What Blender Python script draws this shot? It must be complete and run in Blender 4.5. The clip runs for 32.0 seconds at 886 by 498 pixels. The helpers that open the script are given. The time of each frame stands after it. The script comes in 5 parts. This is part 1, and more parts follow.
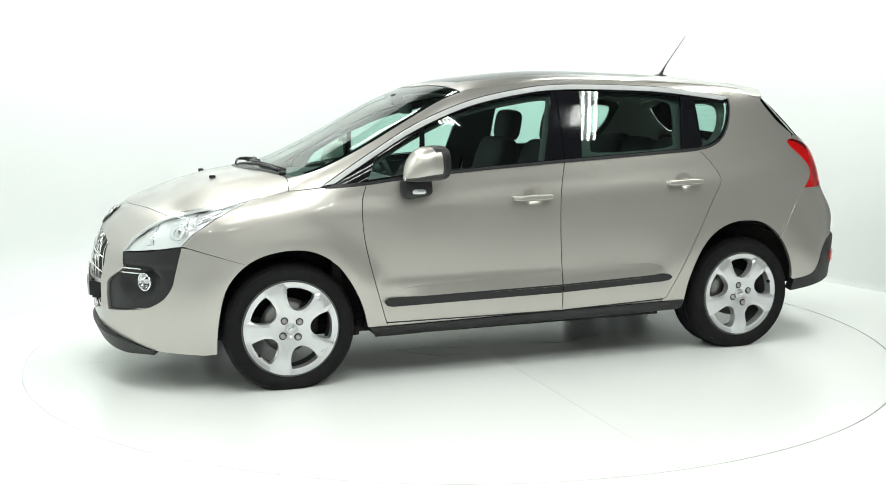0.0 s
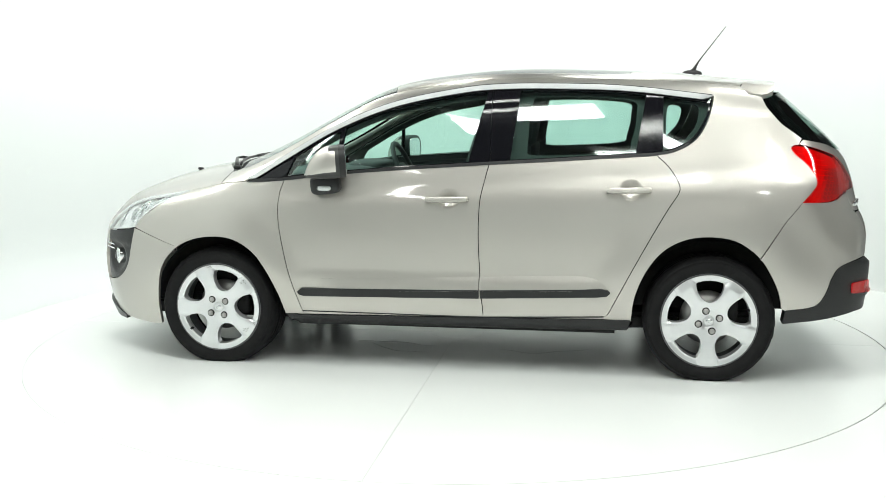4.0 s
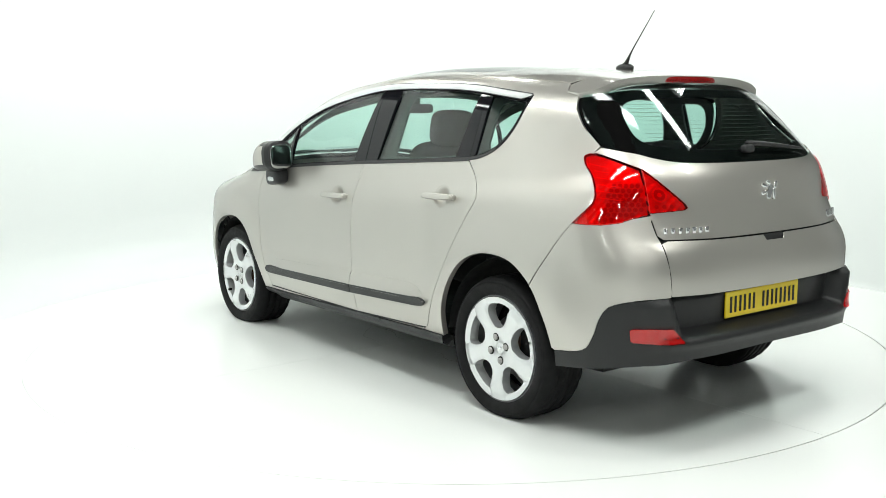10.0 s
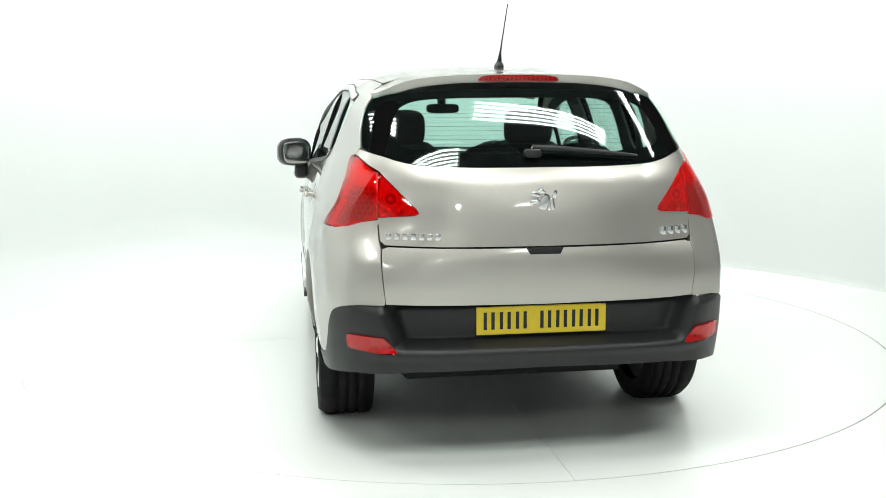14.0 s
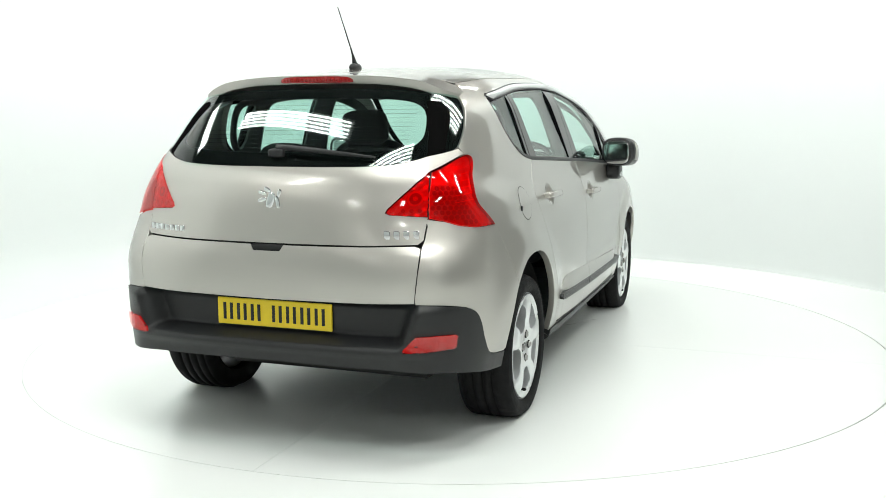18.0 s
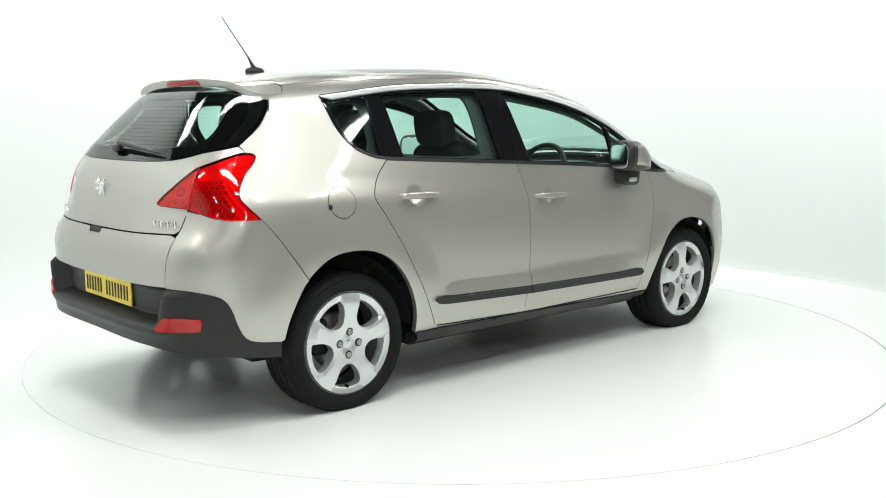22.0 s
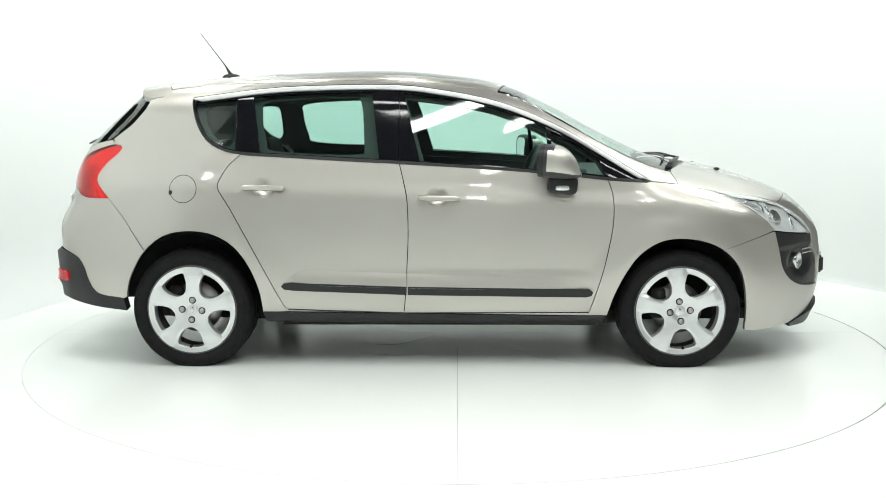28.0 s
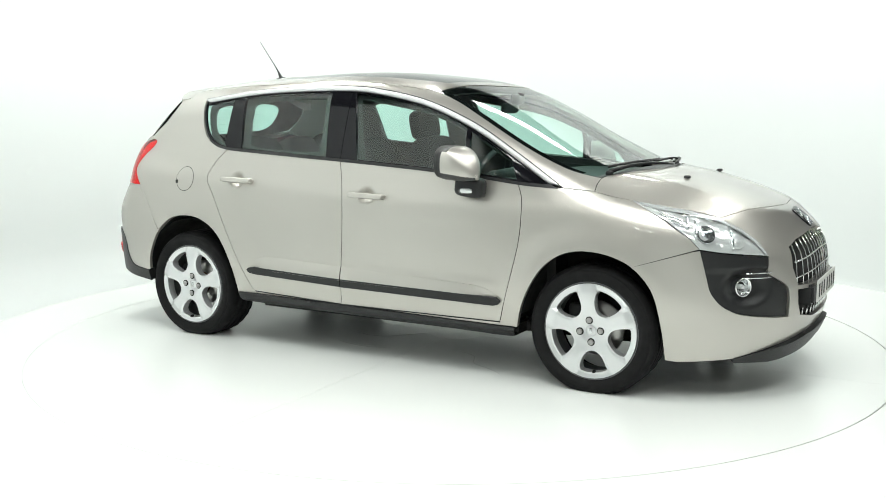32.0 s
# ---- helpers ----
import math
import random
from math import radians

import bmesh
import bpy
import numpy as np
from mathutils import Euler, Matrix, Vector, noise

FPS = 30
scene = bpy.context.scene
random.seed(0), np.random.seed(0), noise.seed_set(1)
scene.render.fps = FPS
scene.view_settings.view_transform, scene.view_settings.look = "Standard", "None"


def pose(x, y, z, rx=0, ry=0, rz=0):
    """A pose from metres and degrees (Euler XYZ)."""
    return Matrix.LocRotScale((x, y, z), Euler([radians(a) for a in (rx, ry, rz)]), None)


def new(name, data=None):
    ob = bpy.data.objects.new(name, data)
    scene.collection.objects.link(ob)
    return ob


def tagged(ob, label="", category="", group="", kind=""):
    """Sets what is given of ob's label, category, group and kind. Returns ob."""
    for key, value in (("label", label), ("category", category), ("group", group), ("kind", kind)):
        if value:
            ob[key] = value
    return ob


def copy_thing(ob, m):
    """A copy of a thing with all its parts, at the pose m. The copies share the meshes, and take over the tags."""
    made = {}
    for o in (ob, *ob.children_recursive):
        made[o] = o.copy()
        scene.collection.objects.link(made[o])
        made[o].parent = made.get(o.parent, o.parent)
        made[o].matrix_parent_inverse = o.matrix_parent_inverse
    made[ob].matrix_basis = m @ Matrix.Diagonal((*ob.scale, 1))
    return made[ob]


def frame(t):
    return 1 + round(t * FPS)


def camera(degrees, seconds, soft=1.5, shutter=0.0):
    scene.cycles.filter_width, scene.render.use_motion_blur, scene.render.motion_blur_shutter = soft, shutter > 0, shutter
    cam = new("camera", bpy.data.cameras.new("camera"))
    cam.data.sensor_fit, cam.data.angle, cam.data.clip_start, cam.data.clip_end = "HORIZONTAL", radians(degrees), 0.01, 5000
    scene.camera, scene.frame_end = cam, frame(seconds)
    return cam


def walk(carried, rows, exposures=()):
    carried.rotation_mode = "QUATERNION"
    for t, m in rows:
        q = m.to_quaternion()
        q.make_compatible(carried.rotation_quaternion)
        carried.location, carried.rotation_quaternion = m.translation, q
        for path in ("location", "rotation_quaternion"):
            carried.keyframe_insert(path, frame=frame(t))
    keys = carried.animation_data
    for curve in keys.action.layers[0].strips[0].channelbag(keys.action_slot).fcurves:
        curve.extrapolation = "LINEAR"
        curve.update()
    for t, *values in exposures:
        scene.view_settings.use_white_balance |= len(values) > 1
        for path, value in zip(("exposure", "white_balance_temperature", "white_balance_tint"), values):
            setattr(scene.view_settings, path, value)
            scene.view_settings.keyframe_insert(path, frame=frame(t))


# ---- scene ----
CX, CY, CZ, TH0, OM = -0.1147, 0.0364, -0.0135, 199.813, -7.15376
HUB = 0.3235
EYE = (0.0, -5.9669, 1.3764)
cam = camera(48.5825, 32.0, 0.65)
walk(cam, [(0.0, pose(*EYE, 90 - 8.1274, 0, 0.8477) @ pose(0, 0, 0, 0, 0, -0.2245)),
           (32.0, pose(*EYE, 90 - 8.1274, 0, 0.8477) @ pose(0, 0, 0, 0, 0, -0.2245))])

# ---- light ----
world = bpy.data.worlds.new("studio_world")
scene.world = world
world.use_nodes = True
world.node_tree.nodes["Background"].inputs[0].default_value = (0.85, 0.95, 1.0, 1)
world.node_tree.nodes["Background"].inputs[1].default_value = 0.25
scene.view_settings.exposure = -0.17


# ---- materials ----
def mat(name, base, rough=0.5, metal=0.0, coat=0.0, grain=0.0, scale=40.0, bump=0.0, bscale=300.0, spread=0.08, **extra):
    m = bpy.data.materials.new(name)
    m.use_nodes = True
    nt = m.node_tree
    b = nt.nodes["Principled BSDF"]
    b.inputs["Base Color"].default_value = (*base, 1)
    b.inputs["Roughness"].default_value = rough
    b.inputs["Metallic"].default_value = metal
    b.inputs["Coat Weight"].default_value = coat
    b.inputs["Coat Roughness"].default_value = 0.03
    for k, v in extra.items():
        b.inputs[k.replace("_", " ")].default_value = v
    co = nt.nodes.new("ShaderNodeTexCoord")
    if grain:
        n = nt.nodes.new("ShaderNodeTexNoise")
        n.inputs["Scale"].default_value = scale
        n.inputs["Detail"].default_value = 6
        nt.links.new(co.outputs["Object"], n.inputs["Vector"])
        r = nt.nodes.new("ShaderNodeMapRange")
        r.inputs["From Min"].default_value, r.inputs["From Max"].default_value = 0.3, 0.7
        r.inputs["To Min"].default_value, r.inputs["To Max"].default_value = max(0.02, rough - grain), rough + grain
        nt.links.new(n.outputs["Fac"], r.inputs["Value"])
        if rough > 0.5:
            nt.links.new(r.outputs["Result"], b.inputs["Roughness"])
        mx = nt.nodes.new("ShaderNodeMix")
        mx.data_type = "RGBA"
        mx.inputs[6].default_value = (*[c * (1 - spread) for c in base], 1)
        mx.inputs[7].default_value = (*[min(1, c * (1 + spread)) for c in base], 1)
        nt.links.new(n.outputs["Fac"], mx.inputs[0])
        nt.links.new(mx.outputs[2], b.inputs["Base Color"])
    if bump:
        n2 = nt.nodes.new("ShaderNodeTexNoise")
        n2.inputs["Scale"].default_value = bscale
        n2.inputs["Detail"].default_value = 3
        nt.links.new(co.outputs["Object"], n2.inputs["Vector"])
        bp = nt.nodes.new("ShaderNodeBump")
        bp.inputs["Strength"].default_value = bump
        bp.inputs["Distance"].default_value = 0.002
        nt.links.new(n2.outputs["Fac"], bp.inputs["Height"])
        nt.links.new(bp.outputs["Normal"], b.inputs["Normal"])
    return m


def glass(name, tint, rough=0.0):
    m = bpy.data.materials.new(name)
    m.use_nodes = True
    nt = m.node_tree
    nt.nodes.remove(nt.nodes["Principled BSDF"])
    out = nt.nodes["Material Output"]
    tr, gl, mx, fr = (nt.nodes.new("ShaderNode" + k) for k in ("BsdfTransparent", "BsdfGlossy", "MixShader", "LayerWeight"))
    pw, ad = nt.nodes.new("ShaderNodeMath"), nt.nodes.new("ShaderNodeMath")
    pw.operation, ad.operation = "POWER", "MULTIPLY_ADD"
    pw.inputs[1].default_value, ad.inputs[1].default_value, ad.inputs[2].default_value = 5.0, 0.915, 0.082
    tr.inputs[0].default_value = (*tint, 1)
    gl.inputs["Roughness"].default_value = rough
    fr.inputs[0].default_value = 0.5
    nt.links.new(fr.outputs["Facing"], pw.inputs[0])
    nt.links.new(pw.outputs[0], ad.inputs[0])
    nt.links.new(ad.outputs[0], mx.inputs[0])
    nt.links.new(tr.outputs[0], mx.inputs[1])
    nt.links.new(gl.outputs[0], mx.inputs[2])
    nt.links.new(mx.outputs[0], out.inputs[0])
    return m


def glow(name, color, strength):
    m = bpy.data.materials.new(name)
    m.use_nodes = True
    b = m.node_tree.nodes["Principled BSDF"]
    b.inputs["Base Color"].default_value = (*color, 1)
    b.inputs["Emission Color"].default_value = (*color, 1)
    b.inputs["Emission Strength"].default_value = strength
    return m


PAINT = mat("champagne_metallic_paint", (0.527, 0.504, 0.468), 0.355, 0.80, 1.0, 0.008, 3.0, 0, 1400.0, 0.02, Specular_Tint=(0.42, 0.42, 0.42, 1), Coat_IOR=1.5)
BLACK = mat("black_grained_plastic", (0.014, 0.0145, 0.0155), 0.42, 0, 0, 0.08, 30.0, 0.25, 700.0, 0.15, Specular_IOR_Level=0.42)
GLOSSBLACK = mat("gloss_black_trim", (0.006, 0.006, 0.008), 0.07, 0, 0.0, 0.02, 12.0, Specular_IOR_Level=0.30)
GLOSSGREY = mat("dark_grey_satin_plastic", (0.030, 0.030, 0.031), 0.32, 0, 0, 0.05, 30.0, 0.1, 900.0)
RUBBER = mat("tyre_rubber", (0.008, 0.008, 0.0085), 0.75, 0, 0, 0.1, 25.0, 0.3, 500.0, 0.2, Specular_IOR_Level=0.22)
SEAL = mat("rubber_seal", (0.012, 0.012, 0.013), 0.45, 0, 0, 0.05, 40.0)
CHROME = mat("chrome", (0.78, 0.79, 0.80), 0.09, 1.0)
SATIN = mat("bright_aluminium", (0.90, 0.91, 0.92), 0.24, 0.4)
ALLOY = mat("silver_alloy_lacquer", (0.74, 0.75, 0.76), 0.28, 0.70, 0.6, 0.06, 30.0, 0.03, 900.0, 0.04)
BARREL = mat("dull_cast_aluminium", (0.16, 0.16, 0.165), 0.5, 0.6, 0, 0.08, 30.0)
STEEL = mat("brushed_steel", (0.42, 0.41, 0.40), 0.38, 1.0, 0, 0.1, 80.0)
RUST = mat("rusty_hub", (0.16, 0.09, 0.06), 0.75, 0.3, 0, 0.1, 60.0)
# underbody black, also put into panel gaps in place of shade
DARK = mat("dark_underbody_and_gap_shade", (0.012, 0.012, 0.012), 0.8, 0, 0, 0.1, 20.0)
PILLAR = mat("mid_grey_pillar_trim", (0.06, 0.062, 0.06), 0.7, 0, 0, 0.05, 50.0, 0.2, 900.0)
TRIM = mat("charcoal_interior_trim", (0.055, 0.055, 0.057), 0.6, 0, 0, 0.08, 50.0, 0.3, 900.0)
FABRIC = mat("charcoal_seat_cloth", (0.032, 0.032, 0.034), 0.9, 0, 0, 0.05, 120.0, 0.6, 1200.0, 0.25)
LINER = mat("grey_headliner", (0.34, 0.345, 0.335), 0.95, 0, 0, 0.03, 80.0, 0.3, 900.0)
GLASS = glass("green_tinted_glass", (0.74, 0.93, 0.87))
ROOFGLASS = glass("dark_roof_glass", (0.10, 0.12, 0.12))
PRIVACY = glass("dark_privacy_glass", (0.69, 0.89, 0.83))
CLEAR = glass("clear_lens", (0.95, 0.97, 0.97))
REDRIB = mat("pale_red_lens", (0.80, 0.06, 0.05), 0.1, 0, 1.0)
FRIT = mat("black_printed_glass_edge", (0.004, 0.004, 0.004), 0.9, Specular_IOR_Level=0.0)
REDLENS = mat("red_lens", (0.50, 0.006, 0.008), 0.12, 0, 1.0, 0.04, 25.0, 0, 300, 0.1)
REDGLASS = glass("clear_red_lens", (0.93, 0.035, 0.045))
REDBOWL = mat("red_mirror_reflector", (0.90, 0.12, 0.10), 0.25, 0.35, 0, 0.05, 40.0)
REDCELL = mat("red_reflector_cell", (0.36, 0.005, 0.007), 0.3, 0.0, 0.15)
YELLOW = mat("yellow_plate", (0.95, 0.69, 0.015), 0.35, 0, 0.2, 0.05, 20.0)
WHITEP = mat("white_plate", (0.75, 0.75, 0.73), 0.35, 0, 0.2, 0.05, 20.0)
INK = mat("black_ink", (0.01, 0.01, 0.01), 0.5)
LAMPSHELL = mat("lamp_reflector_silver", (0.93, 0.94, 0.95), 0.16, 0.50, 0, 0.06, 25.0)
FLOORM = mat("white_epoxy_floor", (0.835, 0.855, 0.835), 0.26, 0, 0, 0.03, 1.5, 0, 60.0, 0.006)
TABLEM = mat("white_turntable_paint", (0.83, 0.85, 0.83), 0.22, 0, 0, 0.03, 2.5, 0, 60.0, 0.006)
WALLM = mat("white_cove_paint", (0.71, 0.735, 0.73), 0.75, 0, 0, 0.08, 1.2, 0.1, 40.0, 0.015)
ROOMM = mat("grey_room_paint", (0.25, 0.255, 0.25), 0.8, 0, 0, 0.08, 1.2, 0.1, 40.0, 0.03)
GREYWALL = mat("pale_grey_wall_paint", (0.58, 0.59, 0.585), 0.75, 0, 0, 0.08, 1.2, 0.1, 40.0, 0.015)
CEILM = mat("grey_ceiling_paint", (0.11, 0.115, 0.12), 0.85, 0, 0, 0.05, 1.0, 0.1, 40.0)
CRACK = mat("grey_hairline_crack", (0.30, 0.30, 0.29), 0.7)
TUBE = glow("fluorescent_tube", (0.965, 1.0, 0.955), 4.0)


# ---- meshes ----
def mesh_ob(name, verts, faces, material, parent=None, label="", normals=None, smooth=True):
    me = bpy.data.meshes.new(name)
    me.from_pydata([tuple(map(float, v)) for v in verts], [], [tuple(map(int, f)) for f in faces])
    me.update()
    me.polygons.foreach_set("use_smooth", [smooth] * len(me.polygons))
    me.materials.append(material)
    if normals is not None:
        me.normals_split_custom_set_from_vertices([tuple(map(float, n)) for n in normals])
    ob = new(name, me)
    ob.parent = parent
    return tagged(ob, label)


def flip(ob, name=None, parent=None, label=""):
    """The mirror twin of a part on the other side of the car."""
    me = ob.data
    v = np.array([p.co[:] for p in me.vertices])
    v[:, 1] *= -1
    f = [tuple(p.vertices)[::-1] for p in me.polygons]
    n = None
    if me.has_custom_normals:
        n = np.zeros_like(v)
        for loop, cn in zip(me.loops, me.corner_normals):
            n[loop.vertex_index] = cn.vector[:]
        n[:, 1] *= -1
    tw = mesh_ob(name or ob.name.split(".")[0], v, f, me.materials[0], parent, label or ob.get("label", ""), n, me.polygons[0].use_smooth)
    for extra in list(me.materials)[1:]:
        tw.data.materials.append(extra)
    tw.data.polygons.foreach_set("material_index", [q.material_index for q in me.polygons])
    return tw


def herm(xs, ys):
    """A smooth curve through the given knots."""
    xs, ys = np.array(xs, float), np.array(ys, float)
    d = np.diff(ys) / np.diff(xs)
    m = np.zeros_like(ys)
    h = np.diff(xs)
    m[1:-1] = (d[:-1] * h[1:] + d[1:] * h[:-1]) / (h[1:] + h[:-1])
    m[0], m[-1] = d[0], d[-1]

    def f(x):
        x = np.asarray(x, float)
        i = np.clip(np.searchsorted(xs, x) - 1, 0, len(xs) - 2)
        hh = xs[i + 1] - xs[i]
        s = (x - xs[i]) / hh
        sc = np.clip(s, 0, 1)
        v = ((1 + 2 * sc) * (1 - sc) ** 2 * ys[i] + sc * (1 - sc) ** 2 * hh * m[i]
             + sc * sc * (3 - 2 * sc) * ys[i + 1] + sc * sc * (sc - 1) * hh * m[i + 1])
        return v + np.where(s > 1, (s - 1) * hh * m[-1], 0) + np.where(s < 0, s * hh * m[0], 0)
    return f


def smax(a, b, k):
    h = np.maximum(k - np.abs(a - b), 0) / k
    return np.maximum(a, b) + h * h * k / 4


def step(a, b, x):
    s = np.clip((x - a) / (b - a), 0, 1)
    return s * s * (3 - 2 * s)


# ---- the body's form: x forward, y to the car's left, z up, midway between the axles ----
side_profile = herm([0.15, 0.30, 0.45, 0.65, 0.80, 0.93, 1.00, 1.10, 1.20, 1.32, 1.44, 1.54, 1.62],
                    [0.800, 0.845, 0.872, 0.878, 0.874, 0.862, 0.850, 0.822, 0.788, 0.746, 0.702, 0.664, 0.633])
plan_taper = herm([-2.2, -1.7, -1.3, -0.9, 0.0, 0.9, 1.3, 1.7, 2.3], [-0.11, -0.035, -0.012, -0.003, 0.0, -0.004, -0.012, -0.035, -0.09])
hood_line = herm([1.0, 1.30, 1.46, 1.63, 1.79, 1.96, 2.03, 2.10, 2.18, 2.26], [1.10, 1.088, 1.068, 1.035, 0.989, 0.925, 0.892, 0.850, 0.79, 0.70])
cabin_line = herm([-2.3, -1.9, -1.57, -1.24, -0.80, -0.49, -0.26, 0.0, 0.28, 0.47, 0.63, 0.957, 1.20, 1.40],
                  [1.44, 1.495, 1.540, 1.578, 1.602, 1.613, 1.613, 1.595, 1.550, 1.482, 1.406, 1.232, 1.118, 1.035])
front_line = herm([0.10, 0.20, 0.30, 0.43, 0.63, 0.75, 0.85, 1.1], [2.12, 2.165, 2.210, 2.237, 2.234, 2.212, 2.178, 2.09])
rear_line = herm([0.10, 0.30, 0.45, 0.64, 0.80, 0.92, 1.06, 1.14, 1.20, 1.26, 1.38, 1.50, 1.65],
                 [-2.05, -2.09, -2.11, -2.125, -2.125, -2.108, -2.072, -2.035, -1.985, -1.925, -1.80, -1.675, -1.52])


def half_width(x, z):
    w = side_profile(z) + plan_taper(x)
    rear = np.maximum(-x - 0.9, 0) / 0.5
    w = w - 0.021 * rear ** 2 * step(0.85, 1.35, z)
    w = w + 0.030 * step(-0.8, 0.8, x) * step(0.92, 1.30, z)
    for hx in (1.3065, -1.3065):
        r = np.hypot(x - hx, z - 0.318)
        lip = 0.405 if hx > 0 else 0.443
        w = w + (0.020 if hx > 0 else 0.017) * step(lip + (0.155 if hx > 0 else 0.19), lip - 0.005, r) * step(0.10, 0.60, z)
    w = w + 0.007 * step(0.545, 0.500, z) * step(0.86, 0.74, x) * step(-0.83, -0.70, x)
    return w


def hood_top(x, y):
    return hood_line(x) - 0.19 * (np.abs(y) / 0.9) ** 2.6 + 0.010 * step(0.62, 0.42, np.abs(y) - 0.05 * (x - 1.3))


def cabin_top(x, y):
    bow = step(0.1, 0.5, x)
    return cabin_line(x) + 0.018 * bow - (0.12 - 0.032 * bow) * (np.abs(y) / 0.75) ** 3.0


def form(x, y, z):
    y = np.abs(y)
    d = y - half_width(x, z)
    hood = z - hood_top(x, y)
    cab = (z - cabin_top(x, y)) * 0.92
    d_hood = smax(d, hood, 0.085)
    upper = step(0.70, 0.86, z)
    d_front = (x - front_line(z) + 0.45 * (y / 0.85) ** 2.25 * upper + 0.49 * (y / 0.85) ** 3.0 * (1 - upper)) * 0.9
    d_cab = smax(d, cab, 0.11)
    body = smax(-smax(-d_hood, -d_cab, 0.05), d_front, 0.12)
    high = step(0.72, 0.98, z)
    drop = (0.29 * (y / 0.85) ** 3.0) * high + (0.21 * (y / 0.85) ** 4.5) * (1 - high)
    return smax(body, (rear_line(z) + drop - x) * 0.9, 0.08)


def bisect(fn, lo, hi, n):
    a, b = np.full(n, lo), np.full(n, hi)
    for _ in range(34):
        m = (a + b) / 2
        inside = fn(m) < 0
        a, b = np.where(inside, m, a), np.where(inside, b, m)
    return (a + b) / 2


def on_side(p):
    y = bisect(lambda m: form(p[:, 0], m, p[:, 1]), 0.0, 1.3, len(p))
    return np.stack([p[:, 0], y, p[:, 1]], 1)


def on_top(p):
    z = bisect(lambda m: form(p[:, 0], p[:, 1], m), 0.6, 2.0, len(p))
    return np.stack([p[:, 0], p[:, 1], z], 1)


def on_rear(p):
    x = -bisect(lambda m: form(-m, p[:, 0], p[:, 1]), 1.0, 2.6, len(p))
    return np.stack([x, p[:, 0], p[:, 1]], 1)


NOSE, TAIL = 1.0, -1.1


def on_nose(p):
    c, s = np.cos(p[:, 0]), np.sin(p[:, 0])
    r = bisect(lambda m: form(NOSE + m * c, m * s, p[:, 1]), 0.2, 1.8, len(p))
    return np.stack([NOSE + r * c, r * s, p[:, 1]], 1)


def on_tail(p):
    c, s = np.cos(p[:, 0]), np.sin(p[:, 0])
    r = bisect(lambda m: form(TAIL - m * c, m * s, p[:, 1]), 0.2, 1.8, len(p))
    return np.stack([TAIL - r * c, r * s, p[:, 1]], 1)


def from_side(fn, pts):
    return [fn(*q) for q in on_side(np.array(pts, float))]


def nose(x, y, z):
    return (math.atan2(y, x - NOSE), z)


def tail(x, y, z):
    return (math.atan2(y, TAIL - x), z)


def gradient(v):
    e = 0.002
    g = np.stack([form(v[:, 0] + e, v[:, 1], v[:, 2]) - form(v[:, 0] - e, v[:, 1], v[:, 2]),
                  form(v[:, 0], v[:, 1] + e, v[:, 2]) - form(v[:, 0], v[:, 1] - e, v[:, 2]),
                  form(v[:, 0], v[:, 1], v[:, 2] + e) - form(v[:, 0], v[:, 1], v[:, 2] - e)], 1)
    return g / np.maximum(np.linalg.norm(g, axis=1, keepdims=True), 1e-9)


def spl(pts, n=8):
    p = np.array(pts, float)
    q = np.vstack([2 * p[0] - p[1], p, 2 * p[-1] - p[-2]])
    out = []
    for i in range(1, len(q) - 2):
        for s in np.arange(n) / n:
            out.append(0.5 * (2 * q[i] + (q[i + 1] - q[i - 1]) * s + (2 * q[i - 1] - 5 * q[i] + 4 * q[i + 1] - q[i + 2]) * s ** 2
                              + (3 * q[i] - q[i - 1] - 3 * q[i + 1] + q[i + 2]) * s ** 3))
    out.append(p[-1])
    return np.array(out)


def even(poly, d):
    """A closed outline resampled to about d between points, corners kept."""
    out = []
    for a, b in zip(poly, np.roll(poly, -1, 0)):
        k = max(1, int(round(np.linalg.norm(b - a) / d)))
        out += [a + (b - a) * i / k for i in range(k)]
    out = np.array(out)
    keep = np.linalg.norm(out - np.roll(out, 1, 0), axis=1) > 1e-4
    return out[keep]


def area(poly):
    x, y = poly[:, 0], poly[:, 1]
    return 0.5 * np.sum(x * np.roll(y, -1) - np.roll(x, -1) * y)


def inset(poly, g):
    if g == 0:
        return poly
    s = 1 if area(poly) > 0 else -1
    e = np.roll(poly, -1, 0) - poly
    n = np.stack([-e[:, 1], e[:, 0]], 1) * s / np.maximum(np.linalg.norm(e, axis=1, keepdims=True), 1e-9)
    v = n + np.roll(n, 1, 0)
    v = v / np.maximum(np.linalg.norm(v, axis=1, keepdims=True), 0.5)
    return poly + v * g


def within(poly, p):
    c = np.zeros(len(p), bool)
    for a, b in zip(poly, np.roll(poly, -1, 0)):
        cross = ((a[1] > p[:, 1]) != (b[1] > p[:, 1]))
        t = (p[:, 1] - a[1]) / ((b[1] - a[1]) if b[1] != a[1] else 1e-12)
        c ^= cross & (p[:, 0] < a[0] + t * (b[0] - a[0]))
    return c


